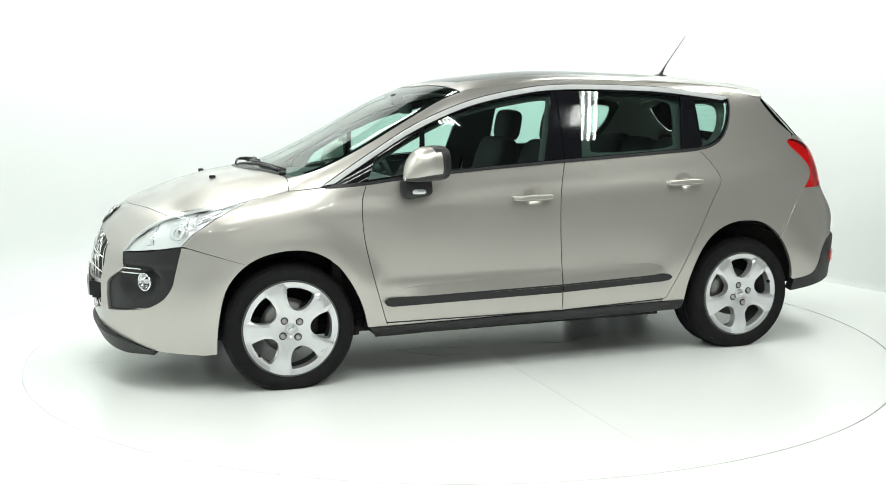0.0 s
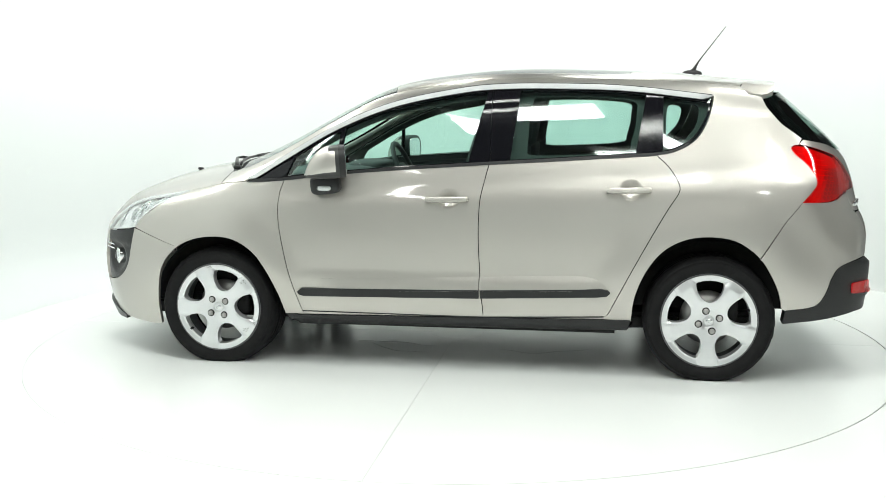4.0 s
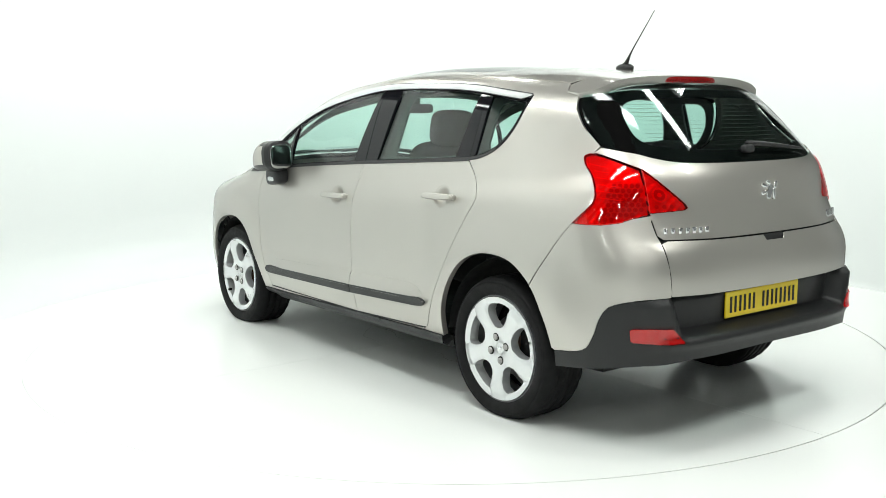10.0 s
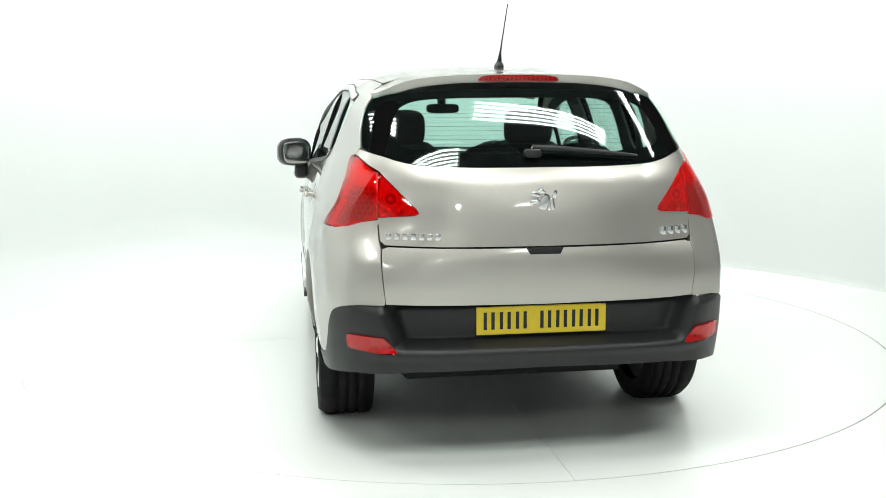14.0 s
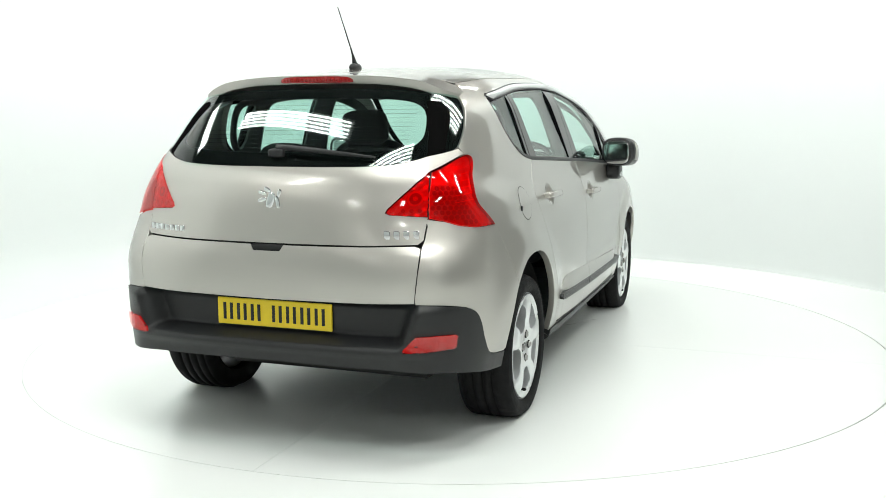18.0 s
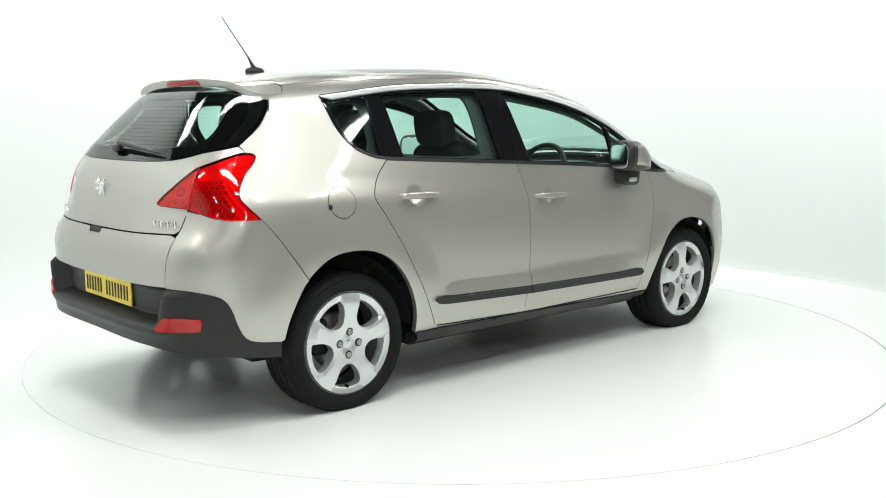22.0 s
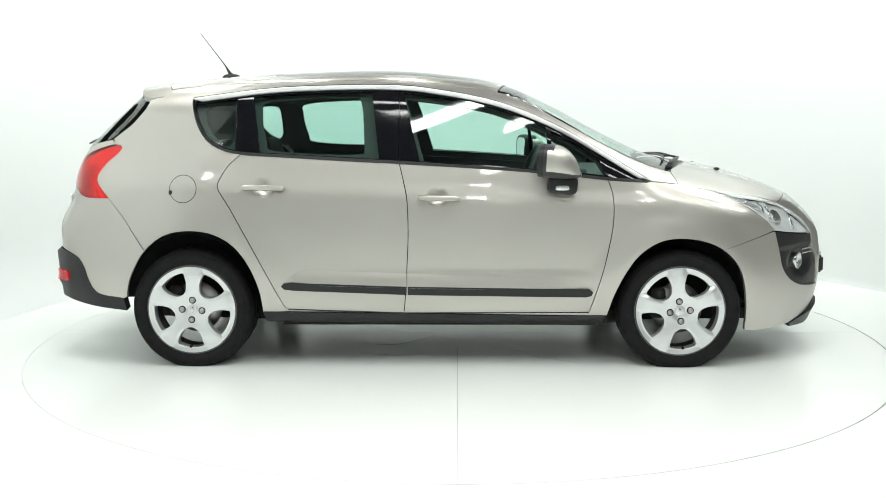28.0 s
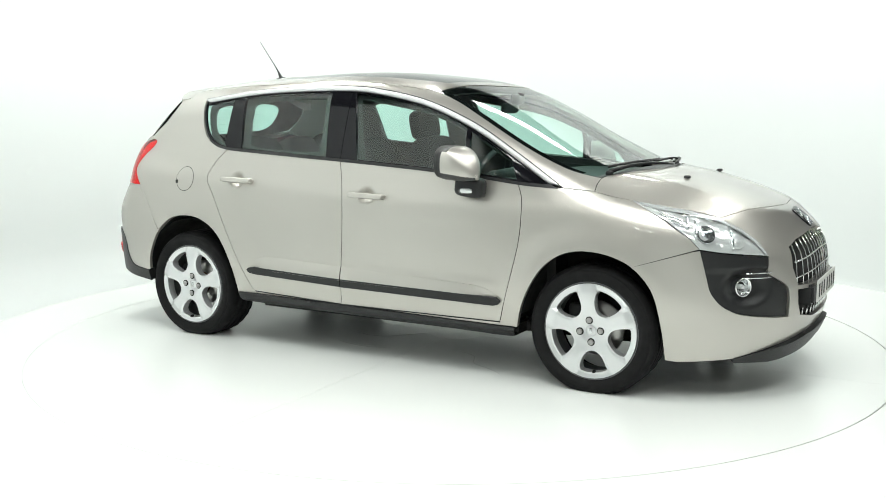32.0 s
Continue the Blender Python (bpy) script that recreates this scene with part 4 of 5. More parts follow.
    sunroof = np.array([*sun, *[(a, -b) for a, b in sun[::-1][1:-1]]])
    roof = shell("roof", np.array([*half[:-1], *[(a, -b) for a, b in half[::-1][:-1]]]), on_top, PAINT, car, "beige metallic roof", 0.002, 0, 0.015, 0.05, [sunroof])
    shell("roof_glass", sunroof, on_top, ROOFGLASS, roof, "dark panoramic glass roof", 0.004, -0.002, 0.01, 0.06)
    shell("headliner", np.array([*[(a * 0.97, b * 0.90) for a, b in half[:-1]], *[(a * 0.97, -b * 0.90) for a, b in half[::-1][:-1]]]), on_top, LINER, roof, "grey headliner", 0, -0.06, 0, 0.08)
    # aerial
    p = on_top(np.array([(-1.255, 0.0)]))[0]
    am = soft("aerial", p + [0.004, 0, 0.006], (0.056, 0.019, 0.022), BLACK, car, "black roof aerial", 0.9, None, 10)
    tube("aerial_mast", [tuple(p + [0.01, 0, 0.012]), tuple(p + [-0.006, 0, 0.030]), (-1.282, 0, 1.645), (-1.30, 0, 1.672), (-1.43, 0, 1.845)], [0.017, 0.011, 0.005, 0.0032, 0.0022], BLACK, am, "thin black mast", 8)

    # nose: bumper cover, lamps, grille
    bump_top = [nose(*p) for p in on_top(np.array(nose_edge[::-1]))]
    lamp = np.array([nose(*p) for p in ((2.072, 0.570, 0.706), (2.0, 0.65, 0.714), (1.90, 0.735, 0.727), (1.81, 0.785, 0.742), (1.765, 0.796, 0.791), (1.65, 0.806, 0.872), (1.56, 0.787, 0.915), tuple(rim[10]),
                                        tuple(rim[15]), tuple(rim[20]), tuple(rim[25]), (1.95, 0.600, 0.828), (2.018, 0.582, 0.780))])
    insert = spl([nose(2.072, 0.570, 0.702), nose(2.085, 0.580, 0.66), nose(2.095, 0.585, 0.62), nose(2.12, 0.505, 0.575), nose(2.135, 0.465, 0.53), nose(2.135, 0.455, 0.406)], 3)
    corner_in = spl([nose(2.135, 0.455, 0.404), nose(2.10, 0.55, 0.411), nose(2.0, 0.662, 0.430), nose(1.95, 0.71, 0.450), nose(1.900, 0.750, 0.488), nose(1.862, 0.774, 0.545), nose(1.845, 0.782, 0.61), nose(1.81, 0.786, 0.738)], 4)
    insert = np.array([*insert[:-1], *corner_in, nose(1.90, 0.735, 0.723), nose(2.0, 0.65, 0.710)])
    grille = np.array([nose(2.21, 0.0, 0.785), nose(2.20, 0.2, 0.775), nose(2.16, 0.345, 0.762), nose(2.13, 0.435, 0.735), nose(2.135, 0.435, 0.64), nose(2.15, 0.402, 0.552), nose(2.19, 0.25, 0.543), nose(2.22, 0.0, 0.540)])
    intake = np.array([nose(2.22, 0.0, 0.525), nose(2.20, 0.22, 0.522), nose(2.15, 0.402, 0.53), nose(2.15, 0.392, 0.46), nose(2.16, 0.36, 0.40), nose(2.20, 0.2, 0.372), nose(2.22, 0.0, 0.368)])
    side_low = from_side(nose, [(1.810 - 0.0296 * i, 0.742 - 0.0090 * i) for i in range(11)])
    arch = from_side(nose, ARCH_F[:k + 1][::-1])
    under = [nose(1.75, 0.82, 0.200), nose(1.97, 0.675, 0.215), nose(2.10, 0.50, 0.262), nose(2.20, 0.3, 0.300), nose(2.24, 0.0, 0.312)]
    # the centre openings are left out of the outline, so each half is cut along the middle
    cover = np.array([*bump_top, *[tuple(p) for p in lamp[11:13]], *[tuple(p) for p in insert[:-2]], *side_low[1:], *arch[1:], *under[:-1], under[-1],
                      *[tuple(p) for p in intake[::-1]], *[tuple(p) for p in grille[::-1]]])
    bc = shell("front_bumper", cover, on_nose, PAINT, car, "beige metallic front bumper and nose", 0.0012, 0, 0.02, 0.03, dark=False)
    bc2 = flip(bc, None, car)
    o = shell("bumper_insert", insert, on_nose, BLACK, bc, "black grained corner insert", 0.001, -0.004, 0.01, 0.014,
              out=lambda p: -0.003 - 0.013 * step(0.650, 0.636, p[:, 2]) - 0.034 * step(0.100, 0.050, np.hypot(p[:, 1] - 0.655, p[:, 2] - 0.560)))
    flip(o, None, bc2)
    for dz in (0.628, 0.606):
        ph = np.linspace(nose(2.095, 0.575, 0)[0], nose(2.01, 0.68, 0)[0], 8)
        q8 = on_nose(np.stack([ph, np.full(8, dz)], 1))
        o = tube("insert_trim", q8 + gradient(q8) * 0.002, 0.004, CHROME, bc, "thin chrome trim", 6)
        flip(o, None, bc2)
    fc = on_nose(np.array([nose(2.01, 0.675, 0.562)]))[0]
    ax = Vector((0.80, 0.60, 0.0)).normalized()
    m = np.array(Vector((0, 1, 0)).rotation_difference(ax).to_matrix()).T
    fc = fc - np.array(ax) * 0.030
    pv, pf = lathe([(0.0, -0.030), (0.020, -0.024), (0.036, -0.006), (0.040, 0.010), (0.044, 0.011), (0.046, 0.004), (0.046, -0.030)], 28)
    o = mesh_ob("fog_lamp", pv @ m + fc, pf, CHROME, bc, "round clear chrome fog lamp")
    flip(o, None, bc2)
    pv, pf = lathe([(0.0, 0.028), (0.016, 0.025), (0.030, 0.018), (0.040, 0.009)], 28)
    o2 = mesh_ob("fog_lens", pv @ m + fc, pf, CLEAR, bc, "domed clear lens")
    flip(o2, None, bc2)
    pv, pf = lathe([(0.0, 0.008), (0.009, 0.005), (0.012, -0.004), (0.012, -0.028)], 16)
    o3 = mesh_ob("fog_bulb_cap", pv @ m + fc, pf, LAMPSHELL, bc, "silver bulb cap")
    flip(o3, None, bc2)
    # headlamps
    hl = shell("headlamp", lamp, on_nose, CLEAR, car, "clear swept-back headlamp", 0.002, 0.002, 0.0, 0.025)
    inner = shell("lamp_bowl", lamp, on_nose, LAMPSHELL, hl, "silvery lamp interior", 0.004, 0, 0.0, 0.016,
                  out=lambda p: -0.014 - 0.026 * np.abs((p[:, 0] * 9 + p[:, 2] * 4) % 1 - 0.5) * step(1.55, 1.72, p[:, 0]))
    subs = [inner, shell("lamp_rim", lamp, on_nose, LAMPSHELL, hl, "silver lamp rim", 0.0015, 0.0005, 0.012, 0.02, [inset(lamp, 0.011)])]
    for (lx, ly, lz, r) in ((1.84, 0.755, 0.815, 0.042), (1.95, 0.655, 0.782, 0.036)):
        c = on_nose(np.array([nose(lx, ly, lz)]))[0]
        g = gradient(c[None])[0]
        pv, pf = lathe([(0.0, 0.004), (r * 0.55, 0.0), (r * 0.62, -0.004), (r, 0.006), (r * 1.06, 0.004), (r * 1.06, -0.03)], 28)
        m = Vector((0, 1, 0)).rotation_difference(Vector(g)).to_matrix()
        subs.append(mesh_ob("projector", pv @ np.array(m).T + (c - g * 0.018), pf, CHROME if r > 0.04 else LAMPSHELL, hl, "round lamp projector"))
    for rx, ry, z0, z1 in ((1.775, 0.77, 0.795, 0.875), (1.72, 0.755, 0.835, 0.895), (1.90, 0.66, 0.745, 0.845)):
        q = on_nose(np.array([(nose(rx, ry, 0)[0] - 0.02 * i / 4, z0 + (z1 - z0) * i / 4) for i in range(5)]))
        subs.append(tube("lamp_bar", q - gradient(q) * 0.010, 0.006, CHROME, hl, "bright chrome lamp divider", 6))
    for rz in (0.0, 0.014, 0.028):
        q = on_nose(np.array([(nose(1.60 + 0.012 * i, 0.765 - 0.002 * i, 0)[0], 0.918 - rz - 0.0055 * i) for i in range(9)]))
        subs.append(tube("lamp_bar", q - gradient(q) * 0.008, 0.0035, CHROME, hl, "bright chrome lamp divider", 6))
    hr = flip(hl, None, car)
    for o in subs:
        flip(o, None, hr)
    # grille with chrome bars
    back = shell("grille", np.array([*grille, *[(-a, b) for a, b in grille[::-1][1:-1]]]), on_nose, DARK, car, "black grille with chrome bars", 0, -0.05, 0.0, 0.03)
    for i in range(15):
        a = -0.329 + 0.047 * i
        zt = 0.780 - 0.30 * a * a
        q = on_nose(np.array([(a, z) for z in np.linspace(0.548, zt, 5)]))
        tube("grille_bar", q - gradient(q) * 0.012, 0.0032, CHROME, back, "thin chrome upright", 6)
    for z in (0.615, 0.69):
        q = on_nose(np.array([(a, z - 0.25 * a * a) for a in np.linspace(-0.345, 0.345, 13)]))
        tube("grille_rail", q - gradient(q) * 0.008, 0.0045, CHROME, back, "chrome cross rail", 6)
    low_back = shell("intake", np.array([*intake, *[(-a, b) for a, b in intake[::-1][1:-1]]]), on_nose, DARK, car, "black lower air intake", 0, -0.04, 0.0, 0.03)
    for i in range(13):
        a = -0.27 + 0.045 * i
        q = on_nose(np.array([(a, z) for z in (0.385, 0.43)]))
        tube("intake_bar", q - gradient(q) * 0.012, 0.005, CHROME, low_back, "short chrome upright", 6)
    q = on_nose(np.array([(a, 0.487) for a in np.linspace(-0.26, 0.26, 13)]))
    slab("plate_beam", [(b, c) for b, c in box(-0.33, 0.44, 0.33, 0.54)], 2.165, 2.242, 0, BLACK, low_back, "black plate carrier", 0.012)
    slab("number_plate", box(-0.26, 0.445, 0.26, 0.555), 2.243, 2.250, 0, WHITEP, car, "white front number plate", 0.002)
    for i in range(7):
        yy = -0.205 + 0.068 * i + (0.012 if i > 2 else -0.012)
        slab("plate_bar", box(yy - 0.013, 0.466, yy + 0.013, 0.534), 2.2504, 2.2520, 0, INK, low_back)
    # chin spoiler
    chin = np.array([*under[1:], (0.0, 0.245), nose(2.20, 0.32, 0.215), nose(2.10, 0.52, 0.190), nose(1.98, 0.67, 0.195)])
    both(shell("chin_spoiler", chin, on_nose, BLACK, car, "black plastic chin spoiler", 0, 0.0, 0.05, 0.03,
               out=lambda p: 0.006 + 0.018 * step(0.66, 0.4, p[:, 1])))
    # nose emblem
    R0 = 2.1 - NOSE
    shield = spl([(-0.052, 0.856), (0.0, 0.862), (0.052, 0.856), (0.050, 0.822), (0.030, 0.800), (0.0, 0.790), (-0.030, 0.800), (-0.050, 0.822), (-0.052, 0.856)], 3)[:-1]
    shell("emblem_shield", np.array([(y * 1.35 / R0, 0.835 + (z - 0.826) * 1.25) for y, z in shield]), on_nose, GLOSSBLACK, bc, "black emblem shield", 0, 0.007, 0.008, 0.014)
    for stroke, r in (([(-0.012, 0.850), (0.004, 0.836), (0.010, 0.822), (0.000, 0.808)], 0.0085), ([(-0.012, 0.850), (-0.026, 0.852), (-0.034, 0.844)], 0.007), ([(0.004, 0.838), (-0.018, 0.836), (-0.034, 0.830)], 0.005),
                      ([(0.008, 0.826), (-0.014, 0.822), (-0.028, 0.816)], 0.005), ([(0.002, 0.810), (-0.016, 0.806), (-0.022, 0.798)], 0.006), ([(0.004, 0.810), (0.018, 0.803), (0.014, 0.797)], 0.006), ([(0.010, 0.818), (0.026, 0.826), (0.034, 0.842)], 0.004)):
        q = on_nose(np.array([(y * 1.35 / R0, 0.835 + (z - 0.826) * 1.25) for y, z in spl(stroke, 3)]))
        tube("emblem", q + gradient(q) * 0.009, r * 1.25, CHROME, bc, "plain chrome emblem", 6)

    # tail: gate, glass, lamps, bumper, in end view (y, z)
    def rear_to_tail(pts):
        return [tail(*p) for p in on_rear(np.array(pts, float))]
    top_pts = rear_to_tail([(0.0, 1.480), (0.15, 1.479), (0.30, 1.476), (0.42, 1.470), (0.52, 1.461)])
    side_pts = [tail(-1.553, 0.615, 1.446), tail(-1.575, 0.645, 1.393), tail(-1.642, 0.672, 1.313), tail(-1.748, 0.682, 1.237)]
    low_pts = rear_to_tail(spl([(0.600, 1.204), (0.545, 1.186), (0.45, 1.170), (0.25, 1.163), (0.0, 1.162)], 4))
    gl = np.array([*top_pts, *spl(side_pts, 4), *low_pts])

    def mirror(p):
        return np.array([*p, *[(-a, b) for a, b in p[::-1] if abs(a) > 1e-6]])
    ilamp = np.array([(0.622, 1.149), (0.580, 1.103), (0.53, 1.050), (0.487, 1.005), (0.480, 0.990), (0.495, 0.982), (0.634, 0.972), (0.632, 1.06)])
    gate = [*low_pts[::-1], tail(-1.754, 0.686, 1.230), tail(-1.733, 0.704, 1.209), tail(-1.773, 0.695, 1.201), tail(-1.825, 0.675, 1.185),
            *rear_to_tail([*[tuple(p) for p in ilamp[:-1]], (0.632, 0.94), (0.630, 0.886), (0.612, 0.870), (0.40, 0.8655), (0.0, 0.8635)])]
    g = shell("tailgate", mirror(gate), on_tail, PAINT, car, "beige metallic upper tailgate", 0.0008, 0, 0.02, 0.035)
    smooth_pane("rear_window", mirror(gl), on_tail, 0, PRIVACY, g, "dark-edged heated rear window", -0.001, -0.002)
    inner_gl = spl([(0.0, 1.440), (0.25, 1.438), (0.44, 1.428), (0.525, 1.390), (0.555, 1.31), (0.545, 1.262), (0.48, 1.238), (0.25, 1.222), (0.0, 1.220)], 3)
    shell("window_border", mirror(gl), on_tail, FRIT, g, "black printed border", 0.001, -0.008, 0, 0.035, [mirror(rear_to_tail(inner_gl))])
    for i in range(12):
        z = 1.225 + 0.0172 * i
        q = on_rear(np.array([(y, z) for y in np.linspace(-0.50, 0.50, 13)]))
        tube("heater_wire", q - gradient(q) * 0.012, 0.0005, SEAL, g, "thin heater wire", 4)
    for s in (1, -1):
        il = shell("inner_tail_lamp", ilamp * [s, 1], on_rear, REDGLASS, g, "red inner tail lamp", 0.0008, 0.003, 0.0, 0.02)
        shell("lamp_bowl", ilamp * [s, 1], on_rear, REDBOWL, il, "red faceted reflector", 0.0025, 0, 0.012, 0.008,
              out=lambda p: -0.010 - 0.004 * np.sin(p[:, 2] * 150) * np.sin(p[:, 1] * 150))
        shell("lamp_back", ilamp * [s, 1], on_rear, SEAL, il, "dark lamp back", -0.006, -0.026, 0.0, 0.03)
        for cx, cz, r, mt in ((0.585, 1.045, 0.030, REDRIB), (0.585, 1.045, 0.022, REDCELL), (0.585, 1.045, 0.009, REDRIB), (0.545, 0.998, 0.008, REDCELL), (0.575, 0.998, 0.008, REDCELL), (0.605, 0.998, 0.008, REDCELL)):
            shell("lamp_cell", np.array(arc((cx, cz), r, 0, 360, 18)[:-1]) * [s, 1], on_rear, mt, il, "round lamp cell", 0, -0.0050 + 0.0004 * (0.031 - r) / 0.01, 0, 0.02)
    lowgate = [(0.0, 0.834), (0.060, 0.834), (0.074, 0.858), (0.40, 0.8605), (0.600, 0.8645), (0.6245, 0.855), (0.6235, 0.76), (0.613, 0.648), (0.40, 0.644), (0.0, 0.640)]
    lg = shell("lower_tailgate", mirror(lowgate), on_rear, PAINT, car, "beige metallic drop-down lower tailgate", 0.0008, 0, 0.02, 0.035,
               out=lambda p: 0.010 * step(0.868, 0.81, p[:, 2]))
    p = on_rear(np.array([(-0.0, 0.843)]))[0]
    soft("gate_catch", (p[0] + 0.016, 0.0, 0.843), (0.014, 0.075, 0.016), SEAL, lg, "black recessed catch", 0.25, None, 8)
    # outer lamps, wrapped round the corner
    ol = np.array([tail(-1.825, 0.677, 1.181), tail(-1.773, 0.695, 1.197), *from_side(tail, lamp_edge),
                   tail(-1.85, 0.780, 0.929), tail(-1.91, 0.74, 0.938), tail(-1.95, 0.70, 0.955), tail(-1.978, 0.640, 0.968), tail(-1.965, 0.640, 1.06), tail(-1.912, 0.629, 1.149)])
    lo = shell("tail_lamp", ol, on_tail, REDGLASS, car, "red boomerang-shaped tail lamp", 0.0008, 0.004, 0.0, 0.02)
    extras = [shell("lamp_bowl", ol, on_tail, REDBOWL, lo, "red faceted reflector", 0.0012, 0, 0.02, 0.009,
                    out=lambda p: -0.012 - 0.0022 * np.abs(np.sin(p[:, 2] * 75 - p[:, 1] * 20)) * step(1.06, 1.10, p[:, 2]) - 0.004 * np.sin(p[:, 2] * 190) * np.sin(p[:, 1] * 190 + p[:, 0] * 120) * step(1.10, 1.06, p[:, 2])),
              shell("lamp_edge", [*ol], on_tail, SEAL, lo, "dark lamp back", -0.010, -0.030, 0.0, 0.03)]
    for i in range(12):
        for j in range(9):
            a = 0.86 - 0.0225 * i + (0.01125 if j % 2 else 0)
            zz = 0.950 + 0.0190 * j
            spot = np.array(arc((a, zz), 0.0098, 0, 360, 6)[:-1]) * [1, 1] + [[0, 0]]
            if zz < 1.10 and within(inset(ol, 0.004), spot).all() and a < 0.80 + (1.0 - zz) * 0.3:
                extras.append(shell("lamp_cell", spot, on_tail, REDCELL, lo, "hexagonal reflector cell", 0, -0.005, 0, 0.02))
    for j in range(6):
        zz = 1.035 + 0.026 * j
        inside = [a for a in np.linspace(0.5, 1.1, 61) if within(inset(ol, 0.008), np.array([(a, zz)]))[0]]
        if len(inside) > 8:
            a1, a0 = inside[-1], inside[0] + 0.45 * (inside[-1] - inside[0])
            rib = np.array([(a0, zz - 0.012), (a1, zz - 0.002), (a1, zz + 0.003), (a0, zz - 0.009)])
            extras.append(shell("lamp_rib", rib, on_tail, REDRIB, lo, "pale red reflector rib", 0, -0.004, 0, 0.02))
    lo2 = flip(lo, None, car)
    for o in extras:
        flip(o, None, lo2)
    # bumper corners in body colour
    top_line = spl([tail(-2.07, 0.614, 0.644), tail(-1.99, 0.73, 0.634), tail(-1.915, 0.795, 0.606), tail(-1.875, 0.81, 0.55), tail(-1.85, 0.815, 0.48), tail(-1.80, 0.825, 0.412), tail(-1.664, 0.845, 0.388)], 4)
    seam = from_side(tail, [*[(-1.735 + 0.0076 * i, 0.926 - 0.0096 * i) for i in range(10)], *[(-1.657 + 0.0118 * i, 0.828 - 0.0183 * i) for i in range(11)]])
    arch_low = from_side(tail, ARCH_R[kr:])
    arch_low = [q for q in arch_low if q[1] > 0.392]
    corner = np.array([tail(-2.005, 0.636, 0.966), tail(-1.95, 0.70, 0.953), tail(-1.91, 0.74, 0.936), tail(-1.85, 0.780, 0.927), *seam, *arch_low[1:], *[tuple(p) for p in top_line[::-1]], *rear_to_tail([(0.614, 0.66), (0.6245, 0.76), (0.6265, 0.855), (0.634, 0.89), (0.636, 0.94)])])
    both(shell("rear_bumper_corner", corner, on_tail, PAINT, car, "beige metallic bumper corner", 0.0012, 0, 0.02, 0.03, dark=False,
               out=lambda p: 0.010 * step(0.868, 0.81, p[:, 2]) * step(0.80, 0.63, p[:, 1])))
    # black lower bumper
    lowb = [(0.0, 0.640), *[tuple(p) for p in top_line], tail(-1.664, 0.84, 0.318), tail(-1.80, 0.82, 0.334), tail(-2.0, 0.70, 0.372), tail(-2.07, 0.5, 0.390), (0.0, 0.395)]

    def swell(p):
        y = np.abs(p[:, 1])
        slant = y + 0.35 * (0.60 - p[:, 2])
        pocket = step(0.615, 0.575, slant) * step(0.475, 0.497, p[:, 2])
        lip = step(0.483, 0.470, p[:, 2]) * step(0.43, 0.455, p[:, 2]) * step(0.72, 0.60, y)
        return 0.004 + 0.036 * step(0.655, 0.618, p[:, 2]) * step(0.80, 0.62, y) - 0.092 * pocket + 0.010 * lip
    rb = shell("rear_bumper", mirror(np.array(lowb)), on_tail, BLACK, car, "black grained lower rear bumper", 0.001, 0, 0.05, 0.014, out=swell)
    for s in (1, -1):
        rf = np.array([tail(-2.03, 0.590, 0.526), tail(-2.0, 0.66, 0.527), tail(-1.978, 0.736, 0.523), tail(-1.975, 0.744, 0.515), tail(-1.975, 0.738, 0.474), tail(-1.98, 0.728, 0.467), tail(-2.0, 0.65, 0.466), tail(-2.04, 0.548, 0.466), tail(-2.04, 0.545, 0.474)]) * [s, 1]
        fr = shell("fog_reflector", rf, on_tail, REDGLASS, rb, "red rear fog reflector", 0, 0.0, 0.0, 0.02, out=lambda p: swell(p) + 0.009)
        shell("reflector_prism", rf, on_tail, REDLENS, fr, "red prismatic reflector", 0.001, 0.0, 0.012, 0.008,
              out=lambda p: swell(p) + 0.003 - 0.003 * (0.5 + 0.5 * np.sin(p[:, 1] * 130)))
    np_ = slab("number_plate", box(-0.262, 0.512, 0.262, 0.623), -2.080, -2.072, 0, YELLOW, car, "yellow rear number plate", 0.002)
    for i in range(7):
        yy = 0.200 - 0.0645 * i - (0.022 if i > 2 else -0.012)
        for e in (-0.0155, 0.0155):
            slab("plate_bar", box(yy + e - 0.0065, 0.533, yy + e + 0.0065, 0.602), -2.0825, -2.0805, 0, INK, np_)
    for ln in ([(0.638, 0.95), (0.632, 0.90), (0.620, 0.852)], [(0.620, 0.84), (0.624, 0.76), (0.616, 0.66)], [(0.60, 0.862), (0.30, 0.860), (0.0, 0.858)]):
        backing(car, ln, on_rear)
    # spoiler, high lamp, wiper, badges
    sp = spl([(-1.585, 0.592), (-1.622, 0.535), (-1.640, 0.42), (-1.657, 0.25), (-1.662, 0.0)], 5)
    spo = np.array([*tail_edge[::-1], (-1.478, 0.600), (-1.484, 0.615), (-1.552, 0.615), *sp])

    def spoil(p):
        z = cabin_line(p[:, 0]) - 0.12 * (np.abs(p[:, 1]) / 0.75) ** 3 - 0.026 * step(0.46, 0.64, np.abs(p[:, 1])) + 0.003 + 0.003 * step(-1.52, -1.66, p[:, 0]) * step(0.6, 0.4, np.abs(p[:, 1]))
        return np.stack([p[:, 0], p[:, 1], z], 1)
    v, f = fill([even(mirror(spo[:, ::-1])[:, ::-1], 0.02)], 0.03)
    up = spoil(v)
    thick = 0.034 + 0.040 * step(-1.66, -1.52, v[:, 0])
    dn = up - np.stack([-0.012 * step(-1.58, -1.66, v[:, 0]), 0 * thick, thick], 1)
    cnt = {(a, b): 1 for t in f for a, b in ((t[0], t[1]), (t[1], t[2]), (t[2], t[0]))}
    nv = len(v)
